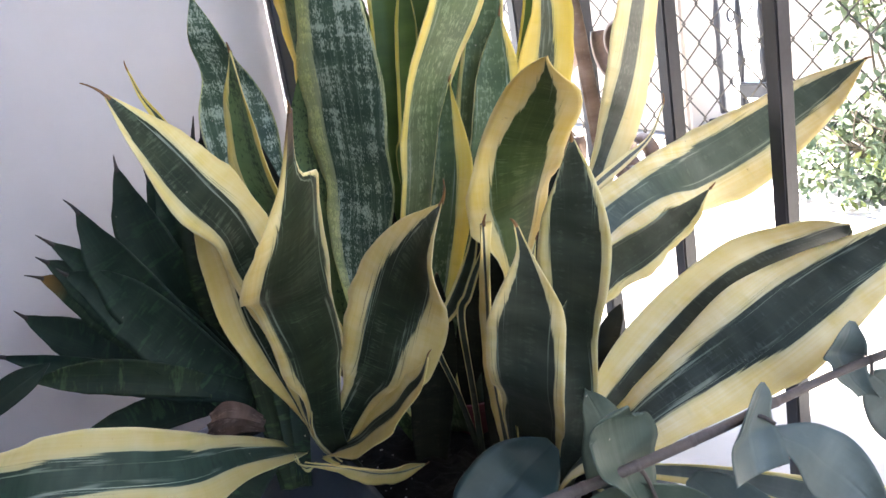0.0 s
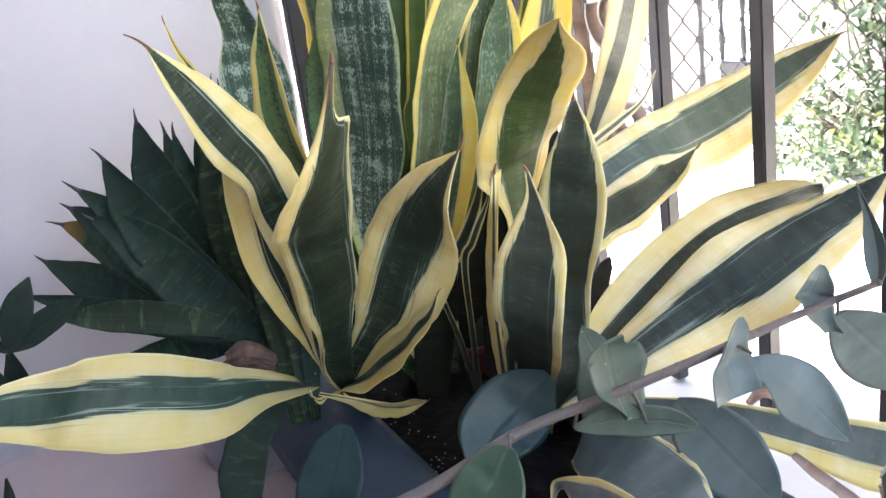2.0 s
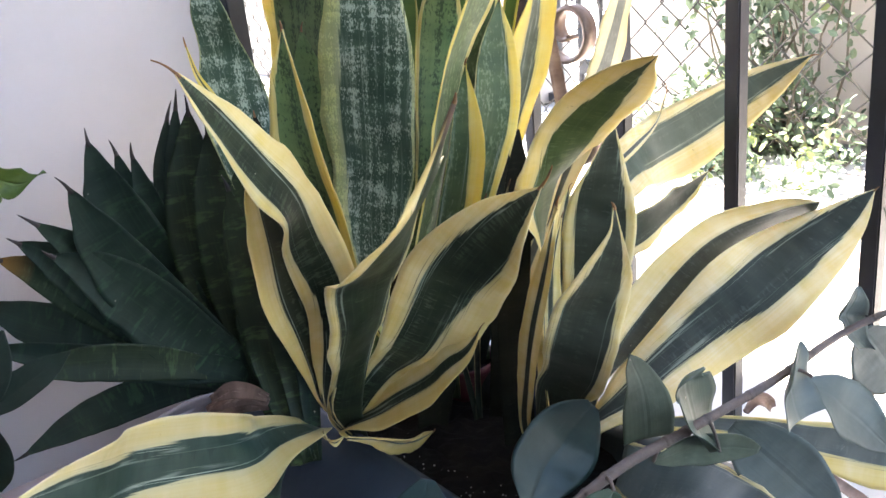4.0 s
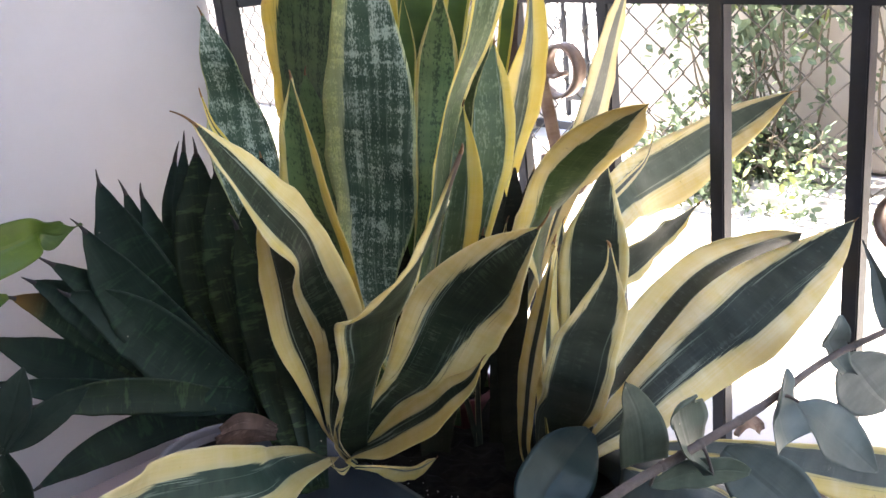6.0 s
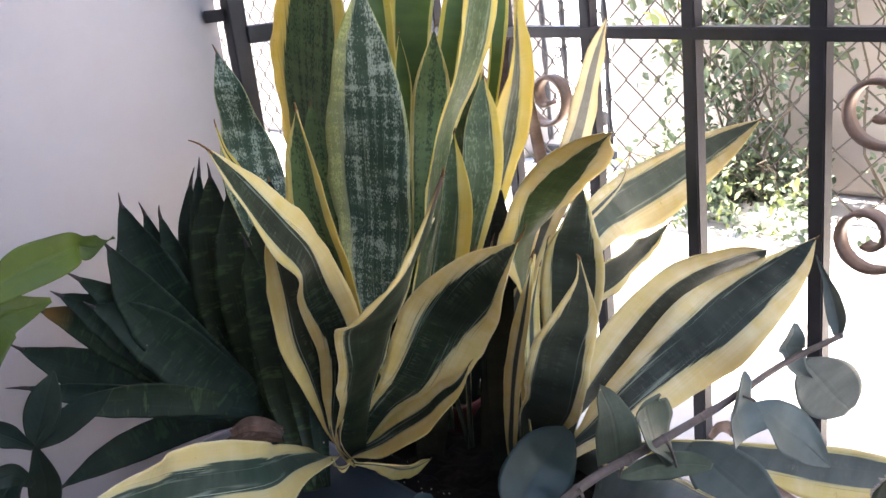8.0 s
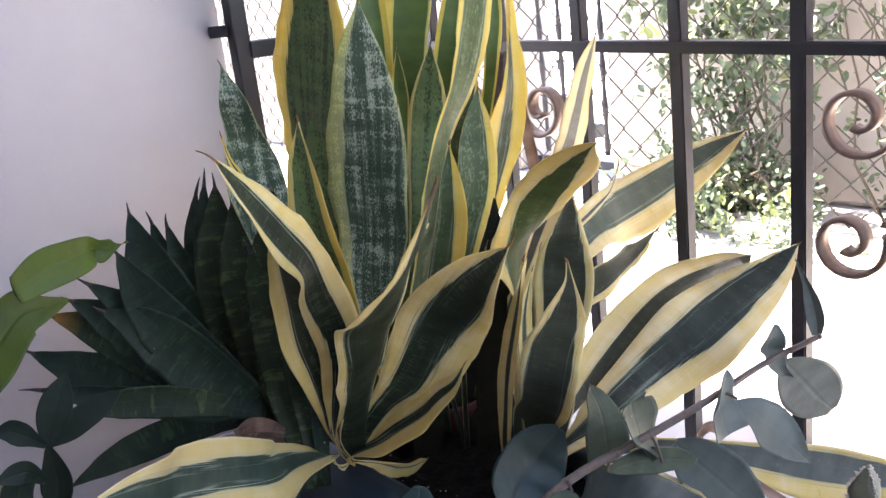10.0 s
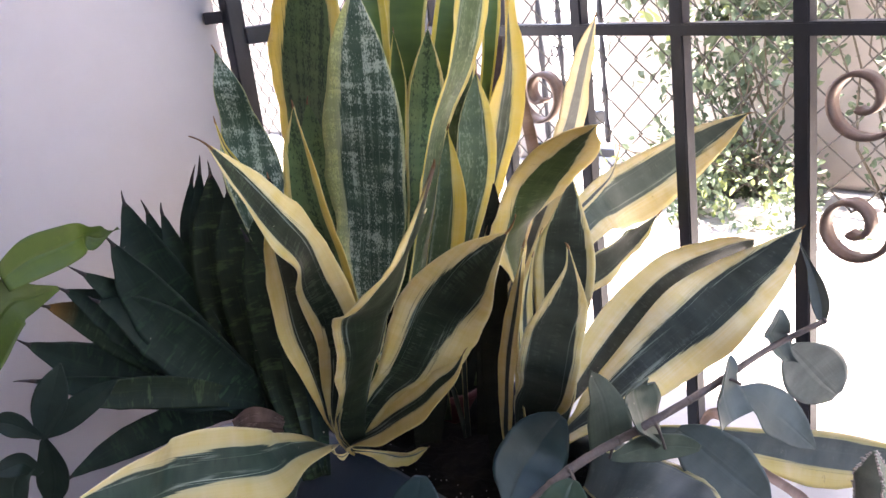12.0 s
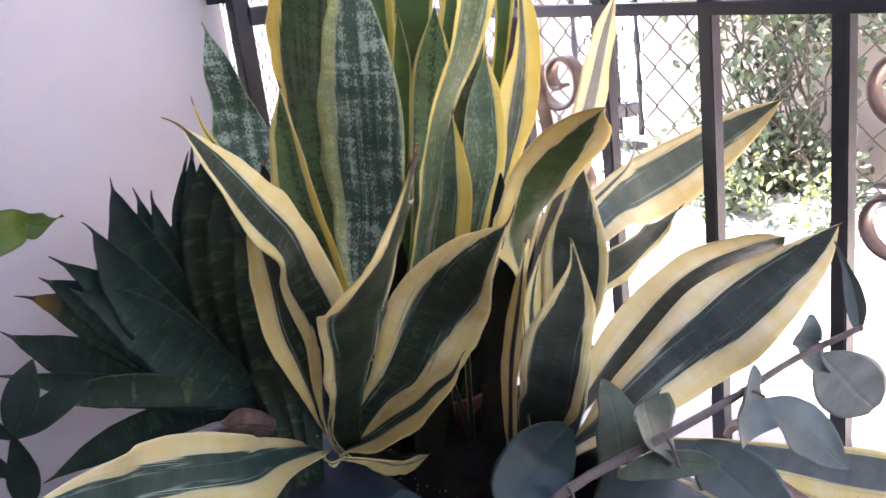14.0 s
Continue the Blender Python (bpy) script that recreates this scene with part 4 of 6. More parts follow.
blade(green, "olive", [(0.045, 0.64, 0.1, -0.0002, -0.0119, -0.0013), (0.0318, 0.6139, 0.1684, -0.0001, -0.0045, -0.0005), (0.0422, 0.6426, 0.2253, 0.0033, 0.0113, -0.0054), (0.0511, 0.6619, 0.2849, 0.0098, 0.0254, -0.0046), (0.0567, 0.665, 0.3256, 0.0294, 0.0333, -0.0011), (0.0582, 0.637, 0.3501, 0.0323, 0.0259, -0.001), (0.0641, 0.6137, 0.3814, 0.0263, 0.0051, -0.0079), (0.079, 0.5653, 0.4191, 0.0205, -0.0004, -0.0086), (0.0776, 0.508, 0.4449, 0.0016, 0.0128, -0.0074)], ((0.40, 0.40, 0.43, 0.42, 0.90), (0.55, 0.65, 0.48, 0.42, 0.90)), -0.10, blunt=0.1)
blade(green, "dusk", [(0.045, 0.64, 0.1, 0.0093, 0.0063, -0.0043), (0.0747, 0.6464, 0.1587, 0.0125, 0.0085, -0.0058), (0.0816, 0.6514, 0.199, 0.0149, -0.0029, -0.0041), (0.084, 0.6533, 0.2403, 0.0174, -0.0107, -0.0038), (0.0892, 0.647, 0.279, 0.0226, -0.015, -0.0052), (0.0941, 0.6478, 0.3133, 0.0234, -0.0104, -0.006), (0.0967, 0.6416, 0.3471, 0.015, -0.0007, -0.0011), (0.0966, 0.6239, 0.3812, 0.0016, 0.001, 0.0002)], ((0.37, 0.35, 0.36, 0.26, 0.00), (0.30, 0.23, 0.25, 0.30, 0.22)), 0.13, awn=0.006)
blade(green, "dusk", [(0.035, 0.655, 0.1, 0.0032, -0.0016, 0), (0.026, 0.661, 0.132, 0.004, -0.002, 0), (0.024, 0.636, 0.186, 0.004, -0.007, -0.004), (0.024, 0.61, 0.24, 0.003, -0.01, -0.006), (0.028, 0.585, 0.294, 0.002, -0.007, -0.006), (0.033, 0.567, 0.349, 0.003, 0.008, -0.003)], (0.4, 0.58), 0.30, awn=0.006)
blade(green, "dusk", [(0.035, 0.655, 0.1, 0.0064, 0, -0.0016), (0.04, 0.63, 0.153, 0.008, 0, -0.002), (0.043, 0.637, 0.193, 0.011, 0, -0.002), (0.048, 0.645, 0.233, 0.01, 0, -0.002), (0.054, 0.652, 0.272, 0.006, 0, -0.002), (0.067, 0.66, 0.309, 0, 0, 0)], (0.5, 0.5), 0.20, awn=0.006)
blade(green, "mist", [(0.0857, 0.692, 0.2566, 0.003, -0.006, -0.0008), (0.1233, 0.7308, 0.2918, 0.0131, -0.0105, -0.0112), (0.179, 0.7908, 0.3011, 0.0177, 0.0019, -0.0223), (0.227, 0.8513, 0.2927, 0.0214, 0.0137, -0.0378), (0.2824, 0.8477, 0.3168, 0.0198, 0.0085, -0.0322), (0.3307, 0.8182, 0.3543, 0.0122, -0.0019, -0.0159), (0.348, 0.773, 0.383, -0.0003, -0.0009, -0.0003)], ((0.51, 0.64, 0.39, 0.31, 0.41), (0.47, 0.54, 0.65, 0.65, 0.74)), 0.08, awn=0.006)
blade(green, "dusk", [(0.0687, 0.6616, 0.229, 0.0009, -0.003, -0.0004), (0.087, 0.6556, 0.2501, 0.0061, 0.0004, -0.0091), (0.112, 0.6731, 0.2697, 0.0096, 0.0094, -0.0175), (0.1443, 0.6759, 0.2861, 0.0108, 0.0157, -0.0201), (0.1726, 0.6761, 0.3039, 0.007, 0.0127, -0.0146), (0.1933, 0.6662, 0.3247, -0.0007, -0.0003, 0.0001)], ((0.12, 0.12, 0.12, 0.12, 0.12), (0.36, 0.36, 0.36, 0.36, 0.36)), 0.11, awn=0.006)
blade(green, "glare", [(0.046, 0.6434, 0.0977, 0.0003, -0.0004, -0.0012), (0.0693, 0.6584, 0.1375, 0.0044, 0.0097, -0.0071), (0.0959, 0.6657, 0.1651, 0.0149, 0.0095, -0.0083), (0.1242, 0.6779, 0.1881, 0.0229, 0.0055, -0.0095), (0.1548, 0.6903, 0.2115, 0.0257, 0.0008, -0.0092), (0.1911, 0.7004, 0.2371, 0.0237, 0.0008, -0.0103), (0.2293, 0.7055, 0.2546, 0.024, 0.0064, -0.0153), (0.2671, 0.6932, 0.2679, 0.0209, 0.0142, -0.0175), (0.2848, 0.6591, 0.2847, 0.0112, 0.0121, -0.0112)], ((0.84, 0.9, 0.97, 0.97, 0.62), (0.08, 0.08, 0.08, 0.08, 0.08)), -0.03, blunt=0.1)
blade(green, "glare", [(0.045, 0.64, 0.1, 0, -0.0109, 0.005), (0.0678, 0.6279, 0.1419, 0, -0.0206, 0.0096), (0.1028, 0.6312, 0.1586, 0.0055, -0.0296, 0.0015), (0.1382, 0.6388, 0.1763, 0.0118, -0.0225, -0.0123), (0.1793, 0.6495, 0.1921, 0.0189, -0.0147, -0.0248), (0.2197, 0.6524, 0.2139, 0.0242, -0.0141, -0.0315), (0.2622, 0.657, 0.241, 0.0236, -0.0207, -0.0185), (0.3085, 0.6635, 0.2627, 0.0193, -0.0128, -0.0058), (0.3357, 0.6593, 0.2874, 0.0006, 0.0004, -0.0005)], ((0.48, 0.53, 0.47, 0.44, 0.17), (0.55, 0.65, 0.75, 0.54, 0.56)), -0.13, awn=0.006)
blade(tall, "silver", [(-0.0416, 0.7557, 0.1157, 0.0055, 0.0201, -0.0098), (-0.0712, 0.7435, 0.2187, 0.0123, 0.0153, -0.0121), (-0.075, 0.7439, 0.2866, 0.02, -0.0063, -0.0102), (-0.0653, 0.7432, 0.3432, 0.0303, -0.0233, -0.0087), (-0.0619, 0.7353, 0.3997, 0.0333, -0.0231, -0.0078), (-0.0589, 0.7211, 0.4564, 0.0313, -0.016, -0.0064), (-0.0566, 0.7172, 0.5113, 0.0213, -0.0038, -0.0043), (-0.051, 0.7177, 0.5608, 0.0003, 0.0008, -0.0002)], ((0.39, 0.39, 0.40, 0.45, 0.57), (0.06, 0.06, 0.06, 0.06, 0.06)), 0.03, awn=0.006)
blade(tall, "deep", [(-0.0545, 0.7906, 0.1163, 0.0021, -0.0115, 0.0035), (-0.0989, 0.8125, 0.2413, 0.0071, -0.0238, 0.002), (-0.1004, 0.8395, 0.3242, 0.0146, -0.0441, -0.001), (-0.0995, 0.8516, 0.4052, 0.0227, -0.0537, -0.0073), (-0.0934, 0.8388, 0.4781, 0.0326, -0.0463, -0.0133), (-0.0839, 0.8181, 0.5451, 0.0277, -0.0285, -0.0144), (-0.0844, 0.7909, 0.6103, 0.0153, -0.0052, -0.0084), (-0.0833, 0.7574, 0.6722, 0, 0.0008, 0.0001)], ((0.30, 0.19, 0.25, 0.38, 0.39), (0.40, 0.40, 0.40, 0.40, 0.40)), 0.09, awn=0.006)
blade(tall, "silver", [(-0.0558, 0.7691, 0.1087, 0.008, -0.0018, -0.0018), (-0.1183, 0.7727, 0.2219, 0.0134, 0.0008, -0.0023), (-0.1445, 0.7822, 0.2923, 0.0189, 0.0061, -0.0016), (-0.16, 0.7957, 0.3517, 0.0234, 0.013, -0.0021), (-0.1682, 0.8085, 0.4088, 0.0276, 0.0192, -0.0038), (-0.1696, 0.8105, 0.4481, 0.0173, 0.0128, -0.0073), (-0.1723, 0.7893, 0.483, 0.014, 0.0014, -0.0065), (-0.1781, 0.7944, 0.5167, 0.0003, -0.0008, 0.0001)], ((0.05, 0.05, 0.05, 0.05, 0.05), (0.05, 0.05, 0.05, 0.05, 0.05)), 0.15, awn=0.006)
blade(tall, "deep", [(-0.0514, 0.7401, 0.1229, 0.0079, 0.001, -0.0017), (-0.0972, 0.703, 0.239, 0.0125, -0.001, -0.0042), (-0.1053, 0.6843, 0.2935, 0.0159, -0.0071, -0.0068), (-0.1117, 0.6696, 0.3422, 0.0179, -0.0109, -0.0087), (-0.1204, 0.6609, 0.3862, 0.0173, -0.0117, -0.0094), (-0.1219, 0.6609, 0.4304, 0.0108, -0.009, -0.006), (-0.1206, 0.661, 0.471, 0, -0.0011, -0.0001)], ((0.30, 0.30, 0.30, 0.30, 0.30), (0.50, 0.50, 0.50, 0.45, 0.40)), 0.23, awn=0.006)
blade(tall, "tall", [(-0.026, 0.763, 0.1103, 0.0071, -0.0046, 0.0011), (-0.039, 0.7448, 0.2102, 0.0103, 0.003, 0.0025), (-0.027, 0.7328, 0.2853, 0.0146, 0.0142, 0.0025), (-0.0106, 0.7237, 0.3537, 0.0173, 0.0247, 0.0026), (0.0016, 0.7188, 0.4183, 0.0162, 0.032, 0.0024), (0.0312, 0.7247, 0.4734, 0.0206, 0.033, -0.0022), (0.0531, 0.7342, 0.5314, 0.0213, 0.0249, -0.0053), (0.0689, 0.7417, 0.5964, 0.0142, 0.0131, -0.0041), (0.084, 0.7493, 0.6614, -0.0003, -0.0007, 0)], ((0.22, 0.22, 0.40, 0.38, 0.29), (0.00, 0.00, 0.06, 0.30, 0.35)), 0.10, awn=0.006)
blade(tall, "deep", [(-0.012, 0.777, 0.1, 0.005, 0, -0.001), (-0.035, 0.78, 0.226, 0.009, 0, -0.002), (-0.018, 0.79, 0.283, 0.011, 0, -0.002), (-0.004, 0.8, 0.341, 0.014, 0, -0.003), (0.007, 0.81, 0.399, 0.018, 0, -0.003), (0.02, 0.82, 0.457, 0.018, 0, -0.003), (0.031, 0.83, 0.512, 0, 0, 0)], (0.12, 0.12), 0.12, awn=0.006)
blade(tall, "tall", [(-0.0071, 0.7673, 0.1155, 0.0052, 0.0001, -0.0009), (-0.0027, 0.7637, 0.2143, 0.0092, 0.0002, -0.0019), (0.0154, 0.7697, 0.2692, 0.0137, 0.0002, -0.0029), (0.034, 0.776, 0.3201, 0.0174, 0.0002, -0.004), (0.052, 0.7821, 0.3684, 0.0208, -0.0002, -0.0052), (0.0602, 0.7909, 0.4182, 0.0171, -0.0002, -0.0031), (0.0676, 0.7991, 0.4619, 0.0009, 0, 0)], ((0.06, 0.06, 0.06, 0.06, 0.06), (0.31, 0.32, 0.35, 0.45, 0.53)), 0.16, awn=0.006)
blade(tall, "tall", [(-0.0169, 0.753, 0.1183, 0.0074, -0.0015, -0.0018), (-0.0223, 0.7341, 0.2205, 0.0119, -0.0001, -0.0016), (-0.0099, 0.7326, 0.2686, 0.015, -0.0024, -0.0006), (0.0037, 0.7328, 0.3122, 0.0177, -0.0017, 0.0001), (0.0134, 0.735, 0.353, 0.016, 0.0003, 0.0015), (0.0168, 0.7364, 0.388, 0.0097, -0.0015, 0.0019), (0.0207, 0.7431, 0.4207, -0.0005, -0.0008, 0.0002)], ((0.06, 0.06, 0.06, 0.06, 0.06), (0.42, 0.50, 0.76, 0.91, 0.74)), 0.15, awn=0.006)
blade(tall, "pale", [(0.0002, 0.7779, 0.1152, 0.0072, -0.0027, -0.0001), (0.0169, 0.7902, 0.221, 0.0116, 0.0002, -0.0007), (0.0476, 0.8199, 0.2827, 0.014, 0.0037, -0.0016), (0.0776, 0.8363, 0.3461, 0.0181, 0.0089, -0.0043), (0.0993, 0.8361, 0.4068, 0.0243, 0.0142, -0.0087), (0.111, 0.821, 0.4668, 0.0166, 0.0206, -0.0073), (0.1084, 0.8043, 0.5318, 0.0103, 0.0226, -0.0047), (0.1093, 0.7793, 0.5964, 0.0003, 0.0008, 0)], ((0.50, 0.61, 0.94, 0.54, 0.47), (0.41, 0.42, 0.48, 0.96, 0.65)), 0.16, awn=0.006)
blade(tall, "cream", [(0.0265, 0.7791, 0.114, 0.0024, -0.0067, 0.0013), (0.067, 0.7841, 0.2102, 0.0056, -0.0055, 0.0002), (0.1049, 0.8098, 0.2619, 0.0072, -0.0068, -0.0017), (0.1402, 0.8224, 0.3171, 0.0097, -0.0025, -0.0078), (0.1653, 0.8185, 0.3701, 0.0179, 0.0102, -0.0155), (0.1791, 0.8109, 0.4224, 0.0211, 0.0266, -0.0179), (0.1855, 0.7951, 0.4716, 0.0167, 0.024, -0.0098), (0.1876, 0.7735, 0.5031, 0.0002, 0.0009, 0.0001)], ((0.40, 0.40, 0.35, 0.52, 0.79), (0.55, 0.73, 1.05, 0.88, 0.65)), -0.12, awn=0.006)
blade(tall, "fresh", [(-0.01, 0.784, 0.1, 0.003, 0, -0.001), (-0.03, 0.8, 0.33, 0.006, 0, -0.001), (-0.023, 0.805, 0.376, 0.008, 0, -0.001), (-0.016, 0.81, 0.422, 0.009, 0, -0.001), (-0.01, 0.815, 0.468, 0.009, 0, -0.001), (-0.006, 0.82, 0.512, 0, 0, 0)], (0.22, 0.1), 0.2, awn=0.006)
blade(tall, "fresh", [(-0.014, 0.791, 0.1, 0.006, 0, -0.001), (-0.041, 0.82, 0.358, 0.012, 0, -0.002), (-0.031, 0.83, 0.425, 0.014, 0, -0.002), (-0.025, 0.84, 0.493, 0.016, 0, -0.002), (-0.022, 0.85, 0.561, 0.015, 0, -0.002), (-0.015, 0.86, 0.626, 0.001, 0, 0)], (0.15, 0.28), 0.2, awn=0.006)
blade(tall, "fresh", [(-0.005, 0.791, 0.1, 0.008, 0, -0.001), (-0.014, 0.82, 0.354, 0.015, 0, -0.002), (-0.005, 0.835, 0.425, 0.018, 0, -0.003), (0.006, 0.85, 0.497, 0.022, 0, -0.003), (0.021, 0.865, 0.568, 0.023, 0, -0.003), (0.033, 0.88, 0.635, 0.001, 0, 0)], (0.26, 0.08), 0.2, awn=0.006)
blade(tall, "fresh", [(0.007, 0.791, 0.1, 0.005, 0, -0.001), (0.019, 0.82, 0.379, 0.009, 0, -0.001), (0.032, 0.835, 0.434, 0.011, 0, -0.002), (0.047, 0.85, 0.489, 0.012, 0, -0.003), (0.066, 0.865, 0.543, 0.013, 0, -0.003), (0.08, 0.88, 0.596, 0.001, 0, 0)], (0.24, 0.16), 0.2, awn=0.006)
blade(tall, "fresh", [(0.022, 0.798, 0.1, 0.004, 0, -0.001), (0.062, 0.84, 0.35, 0.008, 0, -0.001), (0.083, 0.855, 0.411, 0.007, 0, -0.001), (0.102, 0.87, 0.473, 0.008, 0, -0.001), (0.114, 0.885, 0.536, 0.011, 0, -0.001), (0.12, 0.9, 0.599, 0.001, 0, 0)], (0.2, 0.2), 0.2, awn=0.006)
# filler blades, darkened to stand in for shade between the leaf bases
blade(tall, "shade_brown", [(-0.038, 0.784, 0.1, 0.006, 0, -0.001), (-0.109, 0.8, 0.195, 0.012, 0, -0.002), (-0.111, 0.813, 0.256, 0.019, 0, -0.002), (-0.108, 0.827, 0.318, 0.02, 0, -0.002), (-0.101, 0.84, 0.376, 0.001, 0, 0)], (0, 0), 0.2, awn=0.006)
blade(tall, "shade_brown", [(-0.027, 0.777, 0.1, 0.006, 0, -0.001), (-0.077, 0.78, 0.183, 0.012, 0, -0.002), (-0.073, 0.787, 0.232, 0.02, 0, -0.003), (-0.067, 0.793, 0.281, 0.023, 0, -0.002), (-0.065, 0.8, 0.324, 0.001, 0, 0)], (0, 0), 0.2, awn=0.006)
blade(tall, "shade_brown", [(-0.045, 0.773, 0.1, 0.006, 0, -0.001), (-0.127, 0.77, 0.21, 0.011, 0, -0.002), (-0.137, 0.78, 0.272, 0.019, 0, -0.001), (-0.148, 0.79, 0.333, 0.019, 0, 0), (-0.151, 0.8, 0.392, 0.001, 0, 0)], (0, 0), 0.2, awn=0.006)
blade(tall, "shade_brown", [(-0.017, 0.78, 0.1, 0.005, 0, -0.001), (-0.05, 0.79, 0.173, 0.009, 0, -0.002), (-0.036, 0.8, 0.228, 0.019, 0, -0.003), (-0.025, 0.81, 0.284, 0.021, 0, -0.002), (-0.024, 0.82, 0.337, 0.001, 0, 0)], (0, 0), 0.2, awn=0.006)
blade(tall, "shade_brown", [(-0.001, 0.78, 0.1, 0.007, 0, -0.001), (-0.004, 0.79, 0.164, 0.012, 0, -0.003), (0.03, 0.8, 0.217, 0.017, 0, -0.004), (0.054, 0.81, 0.275, 0.018, 0, -0.004), (0.068, 0.82, 0.334, 0.002, 0, 0)], (0, 0), 0.2, awn=0.006)
blade(tall, "shade_brown", [(0.007, 0.78, 0.1, 0.007, 0, -0.001), (0.02, 0.79, 0.158, 0.012, 0, -0.003), (0.055, 0.8, 0.214, 0.015, 0, -0.004), (0.083, 0.81, 0.274, 0.017, 0, -0.005), (0.103, 0.82, 0.335, 0.002, 0, 0)], (0, 0), 0.2, awn=0.006)
blade(dark, "dark", [(-0.1813, 0.7873, 0.1394, 0.0096, 0, 0.0056), (-0.227, 0.8, 0.194, 0.012, 0, 0.007), (-0.25, 0.811, 0.242, 0.026, -0.001, 0.013), (-0.27, 0.821, 0.291, 0.027, -0.002, 0.012), (-0.287, 0.832, 0.341, 0.021, -0.002, 0.007), (-0.297, 0.843, 0.394, 0.001, 0, 0)], (0.0, 0.0), 0.25, awn=0.014)
blade(dark, "dark", [(-0.1815, 0.7897, 0.1383, 0.0088, -0.0008, 0.0032), (-0.229, 0.82, 0.185, 0.011, -0.001, 0.004), (-0.246, 0.832, 0.232, 0.017, -0.001, 0.007), (-0.262, 0.845, 0.279, 0.017, -0.001, 0.005), (-0.272, 0.857, 0.328, 0.011, -0.001, 0.003), (-0.281, 0.87, 0.376, 0.001, 0, 0)], (0.0, 0.0), 0.25, awn=0.014)
blade(dark, "dark", [(-0.1801, 0.7873, 0.1383, 0.008, -0.0008, 0.0032), (-0.217, 0.8, 0.185, 0.01, -0.001, 0.004), (-0.232, 0.81, 0.232, 0.016, -0.001, 0.006), (-0.247, 0.82, 0.28, 0.016, -0.002, 0.005), (-0.255, 0.83, 0.329, 0.011, -0.001, 0.003), (-0.263, 0.84, 0.377, 0.001, 0, 0)], (0.0, 0.0), 0.25, awn=0.014)
blade(dark, "dark", [(-0.1796, 0.7885, 0.1369, 0.008, -0.0008, 0.0016), (-0.213, 0.81, 0.173, 0.01, -0.001, 0.002), (-0.222, 0.822, 0.232, 0.015, -0.002, 0.003), (-0.232, 0.835, 0.29, 0.014, -0.002, 0.003), (-0.237, 0.847, 0.348, 0.009, -0.002, 0), (-0.224, 0.86, 0.405, 0.001, 0, 0)], (0.0, 0.0), 0.25, awn=0.014)
blade(dark, "dark", [(-0.1789, 0.7873, 0.1372, 0.008, -0.0008, 0.0016), (-0.207, 0.8, 0.176, 0.01, -0.001, 0.002), (-0.217, 0.81, 0.236, 0.016, -0.002, 0.003), (-0.225, 0.82, 0.296, 0.015, -0.002, 0.002), (-0.224, 0.83, 0.357, 0.008, -0.002, 0), (-0.214, 0.84, 0.417, 0.001, 0, 0)], (0.0, 0.0), 0.25, awn=0.014)
blade(dark, "banded", [(-0.1783, 0.7861, 0.1369, 0.012, -0.0024, 0.0012), (-0.202, 0.79, 0.173, 0.015, -0.003, 0.0015), (-0.206, 0.8, 0.233, 0.03, -0.0045, 0.0045), (-0.21, 0.81, 0.293, 0.03, -0.0045, 0.003), (-0.21, 0.82, 0.353, 0.018, -0.003, 0), (-0.205, 0.83, 0.412, 0.0015, 0, 0)], (0.0, 0.0), 0.25, awn=0.014)
blade(dark, "banded", [(-0.1762, 0.7837, 0.1367, 0.0088, -0.0016, 0.0008), (-0.185, 0.77, 0.172, 0.011, -0.002, 0.001), (-0.187, 0.777, 0.229, 0.022, -0.003, 0.003), (-0.191, 0.785, 0.285, 0.024, -0.004, 0.003), (-0.194, 0.792, 0.342, 0.016, -0.003, 0.001), (-0.19, 0.8, 0.398, 0.001, 0, 0)], (0.0, 0.0), 0.25, awn=0.014)
blade(dark, "banded", [(-0.1575, 0.7, 0.115, 0.008, -0.0016, 0), (-0.175, 0.76, 0.168, 0.01, -0.002, 0), (-0.171, 0.765, 0.219, 0.019, -0.003, 0.001), (-0.172, 0.77, 0.269, 0.022, -0.003, 0.002), (-0.174, 0.775, 0.32, 0.016, -0.003, 0), (-0.168, 0.78, 0.37, 0.001, 0, 0)], (0.0, 0.0), 0.25, awn=0.014)
blade(dark, "dark", [(-0.1795, 0.7861, 0.1379, 0.0064, 0, 0.0056), (-0.212, 0.79, 0.182, 0.008, 0, 0.007), (-0.2411, 0.7863, 0.2254, 0.015, 0.001, 0.014), (-0.2735, 0.7787, 0.2669, 0.016, 0.002, 0.016), (-0.3045, 0.7671, 0.3091, 0.011, 0.002, 0.012), (-0.339, 0.754, 0.348, 0, 0, 0)], (0.0, 0.0), 0.25, awn=0.014)
blade(dark, "turning", [(-0.1801, 0.7849, 0.1385, 0.0048, 0.0008, 0.0064), (-0.217, 0.78, 0.187, 0.006, 0.001, 0.008), (-0.2585, 0.7873, 0.22, 0.012, 0.003, 0.017), (-0.3012, 0.7998, 0.2512, 0.015, 0.004, 0.022), (-0.3478, 0.8143, 0.2788, 0.011, 0.004, 0.022), (-0.399, 0.832, 0.298, 0.002, 0.001, 0.006)], (0.0, 0.0), 0.25, awn=0.014)
blade(dark, "dark", [(-0.1796, 0.7849, 0.1373, 0.0024, 0.0016, 0.0064), (-0.213, 0.78, 0.177, 0.003, 0.002, 0.008), (-0.2662, 0.7893, 0.1971, 0.008, 0.005, 0.021), (-0.3205, 0.802, 0.2175, 0.01, 0.005, 0.025), (-0.3745, 0.8171, 0.2385, 0.008, 0.004, 0.018), (-0.427, 0.834, 0.264, 0, 0, 0)], (0.0, 0.0), 0.25, awn=0.014)
